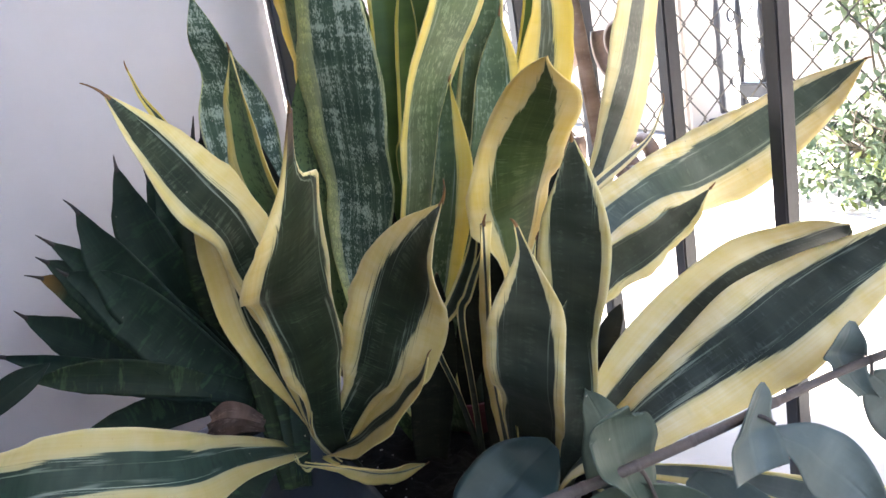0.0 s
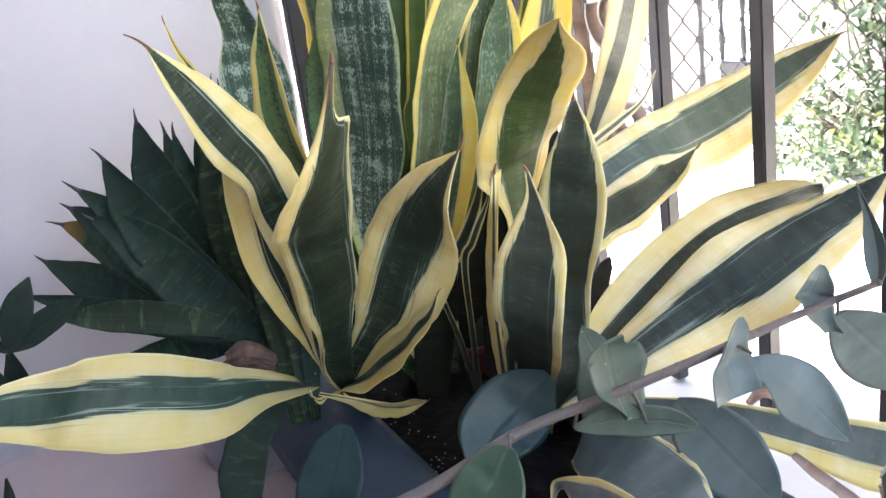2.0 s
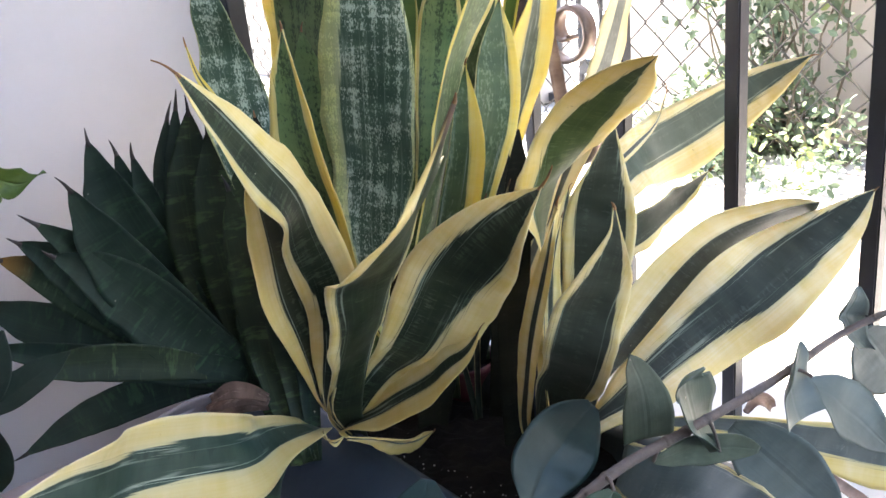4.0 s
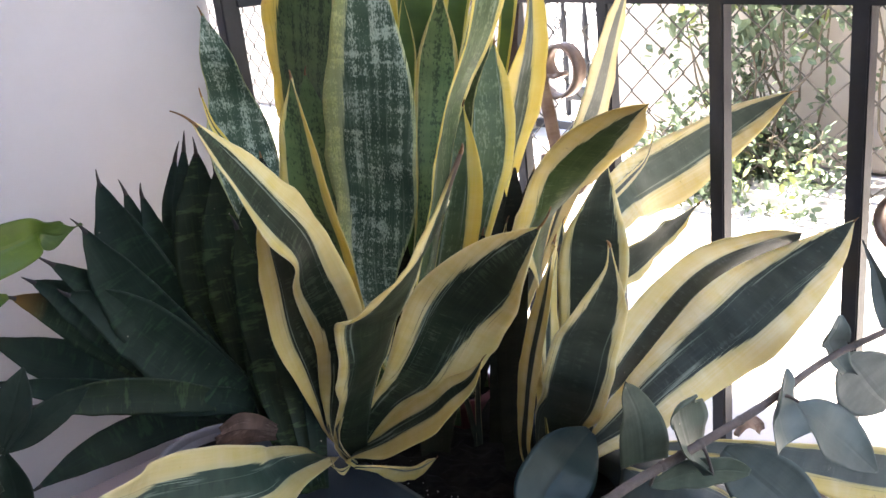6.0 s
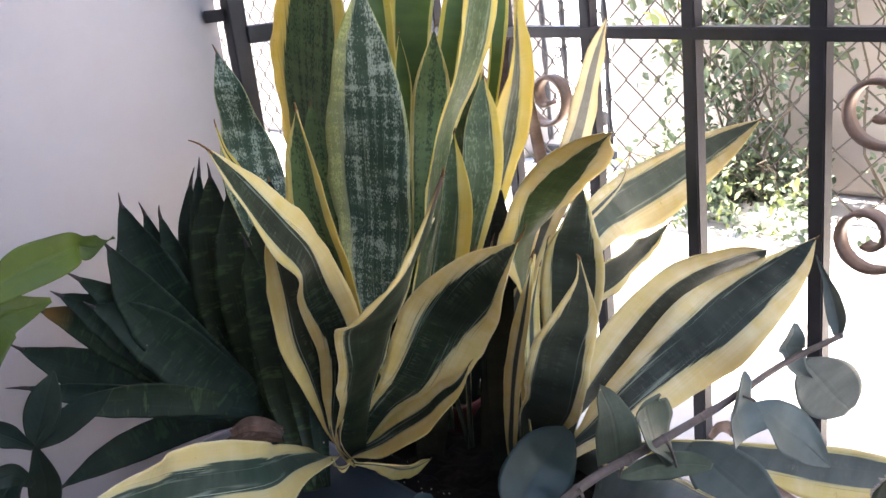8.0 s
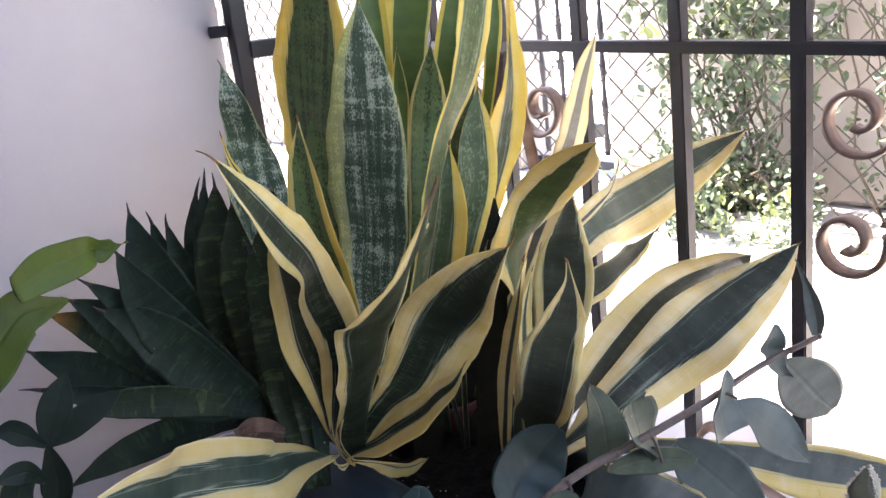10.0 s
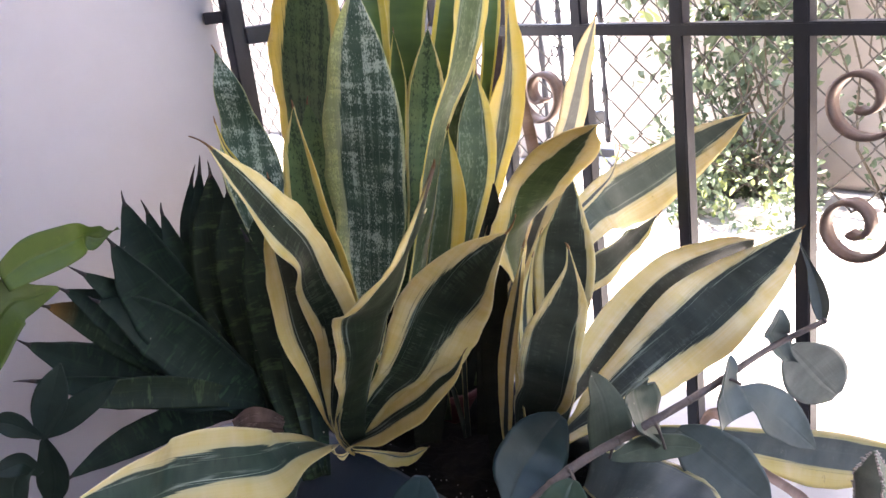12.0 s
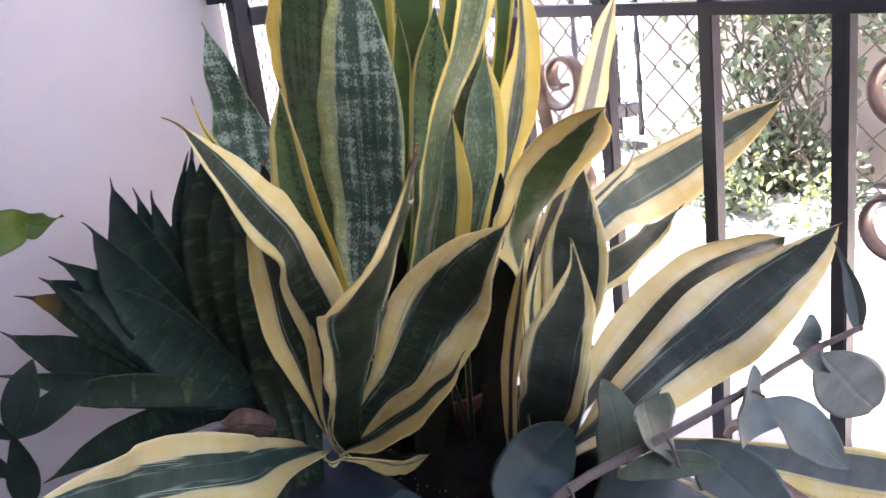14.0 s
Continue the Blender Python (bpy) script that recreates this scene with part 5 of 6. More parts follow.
blade(dark, "dark", [(-0.1788, 0.7825, 0.1379, 0.0016, 0.0016, 0.0056), (-0.206, 0.76, 0.182, 0.002, 0.002, 0.007), (-0.256, 0.755, 0.199, 0.003, 0.003, 0.014), (-0.306, 0.75, 0.216, 0.003, 0.003, 0.012), (-0.355, 0.745, 0.236, 0.003, 0.002, 0.009), (-0.404, 0.74, 0.256, 0, 0, 0)], (0.0, 0.0), 0.25, awn=0.014)
blade(dark, "banded", [(-0.2183, 0.7593, 0.1857, 0.0014, 0.0023, 0.0079), (-0.2434, 0.7518, 0.1996, 0.0021, 0.0034, 0.0116), (-0.2726, 0.7445, 0.2118, 0.0025, 0.0041, 0.0142), (-0.3035, 0.7367, 0.2214, 0.0026, 0.0043, 0.0148), (-0.3358, 0.7283, 0.2284, 0.0021, 0.0034, 0.0118), (-0.3692, 0.7197, 0.2338, 0.0005, 0.0008, 0.0027)], (0.0, 0.0), 0.2, awn=0.014)
blade(dark, "dark", [(-0.1794, 0.7825, 0.1388, 0.0056, 0.0008, 0.0056), (-0.211, 0.76, 0.189, 0.007, 0.001, 0.007), (-0.239, 0.758, 0.224, 0.018, 0.002, 0.017), (-0.265, 0.755, 0.26, 0.02, 0.002, 0.02), (-0.295, 0.753, 0.293, 0.011, 0.003, 0.016), (-0.332, 0.75, 0.318, 0, 0, 0.001)], (0.0, 0.0), 0.25, awn=0.014)
blade(dark, "dark", [(-0.1972, 0.7802, 0.1651, 0.0007, 0.0022, 0.0078), (-0.2374, 0.7887, 0.1661, -0.0001, 0.004, 0.0133), (-0.279, 0.7952, 0.1594, -0.0026, 0.0052, 0.0158), (-0.3206, 0.7957, 0.1504, -0.0043, 0.0054, 0.0159), (-0.3601, 0.7855, 0.1418, -0.0047, 0.0044, 0.012), (-0.4011, 0.7644, 0.1315, -0.0008, 0.0007, 0.002)], (0, 0), 0.2, awn=0.014)
blade(dark, "dark", [(-0.1795, 0.7873, 0.1363, 0.0072, -0.0016, 0.0048), (-0.212, 0.8, 0.168, 0.009, -0.002, 0.006), (-0.234, 0.822, 0.206, 0.018, -0.004, 0.01), (-0.253, 0.844, 0.246, 0.02, -0.005, 0.009), (-0.265, 0.865, 0.29, 0.014, -0.004, 0.005), (-0.277, 0.887, 0.333, 0.001, 0, 0)], (0.0, 0.0), 0.25, awn=0.014)
blade(dark, "dark", [(-0.1795, 0.7873, 0.1363, 0.0072, -0.004, 0.0048), (-0.212, 0.8, 0.168, 0.009, -0.005, 0.006), (-0.23, 0.82, 0.209, 0.017, -0.01, 0.011), (-0.251, 0.839, 0.25, 0.018, -0.01, 0.013), (-0.274, 0.858, 0.29, 0.013, -0.008, 0.008), (-0.289, 0.878, 0.333, 0.001, 0, 0)], (0.0, 0.0), 0.25, awn=0.014)
blade(dark, "dark", [(-0.1786, 0.7831, 0.1377, 0.0104, 0, 0.0052), (-0.205, 0.765, 0.18, 0.013, 0, 0.0065), (-0.236, 0.76, 0.228, 0.021, 0, 0.0105), (-0.264, 0.756, 0.275, 0.025, 0, 0.0125), (-0.286, 0.753, 0.325, 0.02, 0, 0.01), (-0.302, 0.752, 0.375, 0.001, 0, 0)], (0.0, 0.0), 0.25, awn=0.014)
blade(dark, "dark", [(-0.1795, 0.7873, 0.1363, 0.0064, -0.0064, 0.0064), (-0.212, 0.8, 0.168, 0.008, -0.008, 0.008), (-0.236, 0.82, 0.206, 0.015, -0.016, 0.015), (-0.26, 0.84, 0.244, 0.016, -0.017, 0.017), (-0.285, 0.86, 0.281, 0.012, -0.012, 0.01), (-0.3, 0.88, 0.324, 0, -0.001, 0)], (0.0, 0.0), 0.25, awn=0.014)
blade(dark, "dark", [(-0.1795, 0.7873, 0.1363, 0.0072, -0.0048, 0.0048), (-0.212, 0.8, 0.168, 0.009, -0.006, 0.006), (-0.231, 0.817, 0.209, 0.016, -0.011, 0.013), (-0.254, 0.834, 0.248, 0.016, -0.012, 0.015), (-0.28, 0.851, 0.286, 0.012, -0.009, 0.008), (-0.289, 0.868, 0.331, 0.001, 0, 0)], (0.0, 0.0), 0.25, awn=0.014)
blade(dark, "dark", [(-0.1795, 0.7873, 0.1363, 0.0072, -0.0048, 0.0032), (-0.212, 0.8, 0.168, 0.009, -0.006, 0.004), (-0.221, 0.818, 0.209, 0.018, -0.011, 0.008), (-0.232, 0.836, 0.251, 0.019, -0.012, 0.009), (-0.244, 0.854, 0.292, 0.013, -0.008, 0.006), (-0.254, 0.871, 0.334, 0.001, 0, 0)], (0.0, 0.0), 0.25, awn=0.014)
blade(dark, "dark", [(-0.1801, 0.7849, 0.1385, 0.0048, 0.0008, 0.0064), (-0.217, 0.78, 0.187, 0.006, 0.001, 0.008), (-0.2544, 0.782, 0.2231, 0.012, 0.003, 0.017), (-0.2896, 0.785, 0.26, 0.015, 0.004, 0.022), (-0.3264, 0.787, 0.295, 0.011, 0.004, 0.022), (-0.366, 0.79, 0.323, 0.002, 0.001, 0.006)], (0.0, 0.0), 0.25, awn=0.014)
# dark filler that closes a bright gap, with shade in its colour
blade(green, "shade_brown", [(0.022, 0.67, 0.1, 0.013, 0, 0), (0.026, 0.68, 0.2, 0.014, 0, 0), (0.036, 0.69, 0.28, 0.013, 0, 0), (0.045, 0.7, 0.335, 0.009, 0, 0), (0.05, 0.705, 0.37, 0.001, 0, 0)], (0, 0), 0.15)
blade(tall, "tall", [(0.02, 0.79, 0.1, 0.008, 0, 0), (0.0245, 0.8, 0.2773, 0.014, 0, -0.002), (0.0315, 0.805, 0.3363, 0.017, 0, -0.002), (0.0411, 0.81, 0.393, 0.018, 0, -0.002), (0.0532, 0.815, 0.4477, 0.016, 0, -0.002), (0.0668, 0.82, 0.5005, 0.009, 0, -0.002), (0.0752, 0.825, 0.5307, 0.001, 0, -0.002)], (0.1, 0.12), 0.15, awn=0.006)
# more added fillers, coloured as dark as the shade around them
blade(tall, "shade_brown", [(-0.011, 0.773, 0.1, 0.007, 0, -0.001), (-0.033, 0.77, 0.165, 0.012, 0, -0.003), (-0.018, 0.773, 0.216, 0.019, 0, -0.004), (-0.004, 0.777, 0.268, 0.02, 0, -0.003), (0.002, 0.78, 0.318, 0.001, 0, 0)], (0, 0), 0.2, awn=0.006)
blade(tall, "shade_brown", [(-0.004, 0.77, 0.1, 0.007, 0, -0.001), (-0.011, 0.76, 0.158, 0.012, 0, -0.003), (0.012, 0.76, 0.203, 0.019, 0, -0.005), (0.026, 0.76, 0.253, 0.021, 0, -0.004), (0.031, 0.76, 0.3, 0.001, 0, 0)], (0, 0), 0.2, awn=0.006)
blade(tall, "shade_brown", [(-0.045, 0.72, 0.1, 0.012, 0, 0), (-0.035, 0.72, 0.16, 0.018, 0, 0), (-0.022, 0.72, 0.22, 0.017, 0, 0), (-0.012, 0.72, 0.275, 0.001, 0, 0)], (0, 0), 0.15)
blade(green, "shade_brown", [(0.062, 0.66, 0.1, 0.0079, 0.0002, -0.0013), (0.1048, 0.7024, 0.1838, 0.0099, 0.0002, -0.0016), (0.1144, 0.7181, 0.2002, 0.0099, 0.0002, -0.0016), (0.1244, 0.7324, 0.2119, 0.0069, 0.0002, -0.0011), (0.1318, 0.7451, 0.218, 0.0006, 0.0, -0.0001)], (0, 0), 0.2)
blade(green, "dusk", [(0.0408, 0.658, 0.1248, 0.0058, -0.0013, -0.0007), (0.0555, 0.6797, 0.1683, 0.0073, -0.0016, -0.0008), (0.0687, 0.6975, 0.2151, 0.0087, -0.002, -0.001), (0.083, 0.7184, 0.2556, 0.0087, -0.002, -0.001), (0.0953, 0.7368, 0.2872, 0.0058, -0.0013, -0.0007), (0.1025, 0.7458, 0.3031, 0.0005, -0.0001, -0.0001)], ((0.3, 0.5, 0.8, 0.8, 0.8), (0.3, 0.4, 0.6, 0.6, 0.6)), 0.2, awn=0.006)
blade(trail, "sage", [(0.0952, 0.4789, 0.2037, 0.0079, 0.0169, -0.0095), (0.0908, 0.4874, 0.2158, 0.0151, 0.0202, -0.0082), (0.0883, 0.491, 0.2287, 0.0199, 0.02, -0.0062), (0.0876, 0.4958, 0.2402, 0.0196, 0.0163, -0.0047), (0.0879, 0.4943, 0.2489, 0.0134, 0.0097, -0.0029), (0.0964, 0.4892, 0.2555, 0.0008, 0.0005, -0.0002)], (0, 0), 0.23)
blade(trail, "sage", [(0.0946, 0.5722, 0.1577, 0.0186, -0.0025, 0.0026), (0.093, 0.569, 0.1753, 0.0197, 0.0001, 0.0026), (0.0916, 0.569, 0.1919, 0.0187, 0.0021, 0.0027), (0.0893, 0.5709, 0.2067, 0.0128, 0.0037, 0.0022), (0.0841, 0.5717, 0.2208, 0.0075, 0.0029, 0.0014), (0.0808, 0.5676, 0.2313, 0.0002, 0, 0)], (0, 0), 0.10)
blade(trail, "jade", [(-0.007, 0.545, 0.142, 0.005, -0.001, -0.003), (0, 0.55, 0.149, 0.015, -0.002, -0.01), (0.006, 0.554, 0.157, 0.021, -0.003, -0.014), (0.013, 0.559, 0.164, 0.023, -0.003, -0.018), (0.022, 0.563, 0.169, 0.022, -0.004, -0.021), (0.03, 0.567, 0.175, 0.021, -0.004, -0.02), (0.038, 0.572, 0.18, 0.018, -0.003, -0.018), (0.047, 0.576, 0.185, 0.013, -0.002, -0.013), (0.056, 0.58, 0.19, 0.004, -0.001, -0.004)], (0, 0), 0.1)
blade(trail, "glaucous", [(0.1627, 0.4893, 0.2045, 0.016, 0.0063, 0.0044), (0.161, 0.4937, 0.2156, 0.016, 0.0094, 0.0039), (0.1615, 0.4988, 0.2258, 0.0146, 0.01, 0.0028), (0.1653, 0.5008, 0.236, 0.0113, 0.0079, 0.0016), (0.1709, 0.505, 0.2443, 0.0074, 0.004, 0.0002), (0.1744, 0.5098, 0.2495, 0.0011, 0.0004, 0)], (0, 0), 0.35)
blade(trail, "glaucous", [(0.1782, 0.5064, 0.218, -0.0035, -0.0076, 0.0002), (0.1938, 0.5042, 0.2094, -0.0084, -0.0094, -0.0083), (0.203, 0.5024, 0.1986, -0.0119, -0.0094, -0.0132), (0.2141, 0.5004, 0.1883, -0.0109, -0.0065, -0.0129), (0.2246, 0.4956, 0.1752, -0.0077, -0.0024, -0.0091), (0.2357, 0.4917, 0.1625, -0.0007, 0.0002, -0.0007)], (0, 0), 0.11)
blade(trail, "glaucous", [(0.2432, 0.5365, 0.2181, 0.0104, -0.0018, -0.0053), (0.2346, 0.5371, 0.2282, 0.0114, 0.0014, -0.0056), (0.2301, 0.5379, 0.239, 0.0132, 0.0035, -0.0056), (0.2282, 0.5402, 0.246, 0.014, 0.0039, -0.0043), (0.232, 0.5372, 0.2558, 0.0109, 0.0027, -0.0019), (0.2365, 0.5398, 0.2653, 0.0017, -0.0002, -0.0003)], (0, 0), 0.40)
blade(trail, "glaucous", [(0.251, 0.55, 0.225, -0.004, 0.001, -0.003), (0.261, 0.557, 0.214, -0.013, 0.003, -0.01), (0.271, 0.563, 0.203, -0.018, 0.004, -0.014), (0.281, 0.569, 0.192, -0.021, 0.005, -0.017), (0.291, 0.576, 0.181, -0.022, 0.005, -0.018), (0.301, 0.582, 0.17, -0.021, 0.004, -0.018), (0.311, 0.588, 0.159, -0.018, 0.004, -0.016), (0.322, 0.594, 0.149, -0.013, 0.003, -0.012), (0.332, 0.6, 0.138, -0.004, 0.001, -0.004)], (0, 0), 0.1)
blade(trail, "glaucous", [(0.267, 0.56, 0.312, 0, 0, 0), (0.269, 0.555, 0.302, -0.001, 0.001, -0.001), (0.271, 0.55, 0.292, -0.002, 0.002, -0.001), (0.272, 0.545, 0.282, -0.004, 0.004, -0.002), (0.272, 0.54, 0.272, -0.005, 0.005, -0.002), (0.271, 0.535, 0.262, -0.005, 0.005, -0.001), (0.268, 0.53, 0.252, -0.002, 0.003, 0)], (0, 0), 0.1, fold=0.4)
blade(trail, "glaucous", [(0.132, 0.52, 0.19, -0.003, 0, -0.003), (0.138, 0.514, 0.184, -0.011, 0.001, -0.01), (0.144, 0.508, 0.177, -0.016, 0.001, -0.014), (0.15, 0.502, 0.17, -0.018, 0.001, -0.016), (0.156, 0.496, 0.164, -0.019, 0.001, -0.017), (0.162, 0.489, 0.157, -0.018, 0.001, -0.016), (0.168, 0.483, 0.151, -0.015, 0.001, -0.014), (0.174, 0.476, 0.145, -0.011, 0.001, -0.01), (0.18, 0.47, 0.138, -0.003, 0, -0.003)], (0, 0), 0.1)
blade(trail, "sage", [(0.062, 0.49, 0.197, 0, 0, -0.002), (0.072, 0.491, 0.197, 0.001, 0.001, -0.007), (0.082, 0.493, 0.197, 0.001, 0.001, -0.01), (0.092, 0.494, 0.197, 0, 0.001, -0.012), (0.102, 0.495, 0.194, -0.001, 0.002, -0.013), (0.112, 0.496, 0.192, -0.001, 0.002, -0.012), (0.122, 0.498, 0.189, -0.002, 0.001, -0.01), (0.132, 0.499, 0.185, -0.002, 0.001, -0.007), (0.141, 0.5, 0.181, -0.001, 0, -0.002)], (0, 0), 0.1)
blade(trail, "leafy", [(0.02, 0.45, 0.212, -0.003, 0.002, 0.001), (0.016, 0.448, 0.207, -0.01, 0.005, 0.004), (0.012, 0.445, 0.201, -0.014, 0.007, 0.006), (0.009, 0.443, 0.195, -0.016, 0.009, 0.008), (0.004, 0.44, 0.19, -0.016, 0.009, 0.01), (-0.001, 0.438, 0.186, -0.015, 0.009, 0.01), (-0.006, 0.435, 0.181, -0.013, 0.008, 0.008), (-0.01, 0.433, 0.176, -0.009, 0.005, 0.006), (-0.014, 0.43, 0.171, -0.003, 0.002, 0.002)], (0, 0), 0.1)
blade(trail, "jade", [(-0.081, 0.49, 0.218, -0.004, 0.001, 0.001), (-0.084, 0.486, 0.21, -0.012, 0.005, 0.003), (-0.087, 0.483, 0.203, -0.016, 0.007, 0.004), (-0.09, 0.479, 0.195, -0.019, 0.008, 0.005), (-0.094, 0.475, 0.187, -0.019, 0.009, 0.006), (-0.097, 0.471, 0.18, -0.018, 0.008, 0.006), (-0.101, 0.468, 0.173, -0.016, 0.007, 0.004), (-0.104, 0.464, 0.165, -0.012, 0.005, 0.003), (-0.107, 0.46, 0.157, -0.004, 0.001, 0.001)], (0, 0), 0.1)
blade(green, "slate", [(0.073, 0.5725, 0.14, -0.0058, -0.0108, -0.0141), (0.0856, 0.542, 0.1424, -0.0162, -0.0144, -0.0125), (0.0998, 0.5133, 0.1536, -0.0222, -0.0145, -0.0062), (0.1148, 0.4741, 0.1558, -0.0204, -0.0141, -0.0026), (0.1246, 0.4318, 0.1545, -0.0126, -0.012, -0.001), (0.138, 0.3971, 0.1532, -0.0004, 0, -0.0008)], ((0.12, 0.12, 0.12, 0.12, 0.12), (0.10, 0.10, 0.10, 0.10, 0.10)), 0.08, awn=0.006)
blade(green, "hazed", [(0.0435, 0.4971, 0.1419, 0.0012, 0.0032, -0.0027), (0.0477, 0.4881, 0.1589, 0.0032, 0.0025, -0.0047), (0.06, 0.4739, 0.1622, 0.001, -0.0002, -0.012), (0.0756, 0.4581, 0.1616, -0.0004, -0.0017, -0.0161), (0.0925, 0.4414, 0.1585, -0.0001, -0.0013, -0.0148), (0.1089, 0.4239, 0.1534, -0.0, 0.0006, -0.0098), (0.1249, 0.4065, 0.1483, 0.0024, 0.0023, -0.0053), (0.1295, 0.3915, 0.1492, 0.0015, 0.0031, -0.003)], ((0.6, 0.5, 0.42, 0.36, 0.3), (0.16, 0.16, 0.18, 0.2, 0.2)), 0.3, awn=0.006)
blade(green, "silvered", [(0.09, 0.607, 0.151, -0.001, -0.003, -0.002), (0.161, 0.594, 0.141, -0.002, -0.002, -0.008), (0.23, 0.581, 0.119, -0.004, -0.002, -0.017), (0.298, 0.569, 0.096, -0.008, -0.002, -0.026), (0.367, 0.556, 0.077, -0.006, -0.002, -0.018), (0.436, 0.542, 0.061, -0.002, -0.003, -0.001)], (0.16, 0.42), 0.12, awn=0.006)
blade(green, "dark", [(-0.167, 0.68, 0.153, -0.003, 0.001, 0.003), (-0.19, 0.661, 0.135, -0.015, 0.005, 0.009), (-0.201, 0.641, 0.109, -0.019, 0.003, 0.004), (-0.205, 0.621, 0.081, -0.013, 0.002, 0.002), (-0.212, 0.6, 0.054, -0.001, 0, 0)], (0, 0), 0.15)
blade(bright, "bright", [(-0.2895, 0.4021, 0.4345, 0, -0.0024, -0.0082), (-0.2777, 0.4159, 0.4393, 0.0027, -0.0027, -0.011), (-0.2654, 0.4292, 0.4398, 0.003, -0.002, -0.0104), (-0.2571, 0.4415, 0.4403, 0.0013, -0.0005, -0.0088), (-0.2555, 0.4504, 0.4395, -0.0027, -0.0007, -0.0045), (-0.2483, 0.4526, 0.4358, -0.007, -0.003, -0.0055), (-0.238, 0.4563, 0.4393, -0.0008, 0, 0.0009)], (0, 0), 0.23)
blade(bright, "bright", [(-0.3294, 0.4023, 0.3782, 0.0074, -0.0026, -0.0083), (-0.3207, 0.4084, 0.3883, 0.0082, -0.0034, -0.0121), (-0.3119, 0.4144, 0.3983, 0.0075, -0.0037, -0.0147), (-0.3037, 0.42, 0.4081, 0.0051, -0.0035, -0.0153), (-0.2951, 0.4249, 0.4156, 0.0028, -0.0028, -0.0137), (-0.2874, 0.4292, 0.4146, 0.0013, -0.0011, -0.0081), (-0.2746, 0.4426, 0.4138, 0.0003, -0.0003, -0.0013)], (0, 0), 0.21)
blade(small, "small", [(-0.365, 0.64, 0.239, 0.001, -0.001, -0.002), (-0.349, 0.643, 0.247, 0.004, -0.003, -0.008), (-0.333, 0.645, 0.256, 0.005, -0.004, -0.009), (-0.316, 0.648, 0.264, 0.004, -0.003, -0.007), (-0.3, 0.65, 0.272, 0, 0, 0)], (0, 0), 0.2)
blade(small, "small", [(-0.367, 0.64, 0.237, 0.002, -0.001, -0.001), (-0.361, 0.645, 0.251, 0.01, -0.003, -0.004), (-0.355, 0.65, 0.264, 0.013, -0.004, -0.005), (-0.349, 0.655, 0.278, 0.01, -0.003, -0.004), (-0.343, 0.66, 0.292, 0.001, 0, 0)], (0, 0), 0.2)
blade(small, "small", [(-0.366, 0.64, 0.239, 0.002, 0, 0.002), (-0.373, 0.638, 0.247, 0.003, 0.001, 0.005), (-0.38, 0.635, 0.255, 0.004, 0.002, 0.009), (-0.388, 0.633, 0.261, 0.002, 0.002, 0.009), (-0.398, 0.63, 0.262, 0, 0.001, 0.003)], (0, 0), 0.2)
blade(small, "small", [(-0.365, 0.64, 0.237, -0.003, 0, -0.001), (-0.364, 0.64, 0.222, -0.009, 0.001, -0.002), (-0.364, 0.64, 0.208, -0.013, 0.002, 0), (-0.367, 0.64, 0.193, -0.012, 0.003, 0.002), (-0.372, 0.64, 0.18, -0.005, 0.001, 0.001)], (0, 0), 0.2)
blade(small, "small", [(-0.374, 0.64, 0.207, 0.002, 0, 0.002), (-0.378, 0.636, 0.216, 0.004, 0.001, 0.005), (-0.383, 0.631, 0.224, 0.001, 0.002, 0.009), (-0.392, 0.626, 0.225, -0.002, 0.003, 0.008), (-0.401, 0.62, 0.225, -0.001, 0.001, 0.003)], (0, 0), 0.2)
blade(small, "small", [(-0.376, 0.64, 0.218, -0.001, 0.001, 0.002), (-0.386, 0.635, 0.215, -0.005, 0.003, 0.007), (-0.393, 0.63, 0.207, -0.012, 0.004, 0.005), (-0.394, 0.625, 0.197, -0.012, 0.002, 0), (-0.393, 0.62, 0.186, -0.004, 0.001, 0)], (0, 0), 0.2)
blade(dark, "banded", [(-0.1569, 0.7, 0.115, 0.008, -0.0016, 0.0008), (-0.173, 0.74, 0.184, 0.01, -0.002, 0.001), (-0.174, 0.742, 0.227, 0.016, -0.003, 0.001), (-0.176, 0.745, 0.27, 0.016, -0.002, 0.002), (-0.178, 0.747, 0.314, 0.01, -0.002, 0.001), (-0.181, 0.75, 0.357, 0.001, 0, 0)], (0.0, 0.0), 0.25, awn=0.014)
blade(dark, "banded", [(-0.1512, 0.7, 0.115, 0.0072, -0.0008, 0.0008), (-0.154, 0.725, 0.183, 0.009, -0.001, 0.001), (-0.155, 0.729, 0.224, 0.014, -0.002, 0.001), (-0.156, 0.732, 0.264, 0.014, -0.002, 0.001), (-0.157, 0.736, 0.304, 0.01, -0.002, 0.001), (-0.157, 0.74, 0.344, 0.001, 0, 0)], (0.0, 0.0), 0.25, awn=0.014)
blade(dark, "dark", [(-0.1479, 0.7, 0.115, 0.0064, -0.0008, 0), (-0.143, 0.715, 0.176, 0.008, -0.001, 0), (-0.141, 0.719, 0.207, 0.011, -0.002, 0), (-0.141, 0.722, 0.238, 0.011, -0.002, 0.001), (-0.142, 0.726, 0.269, 0.007, -0.001, 0.001), (-0.144, 0.73, 0.3, 0.001, 0, 0)], (0.0, 0.0), 0.25, awn=0.014)
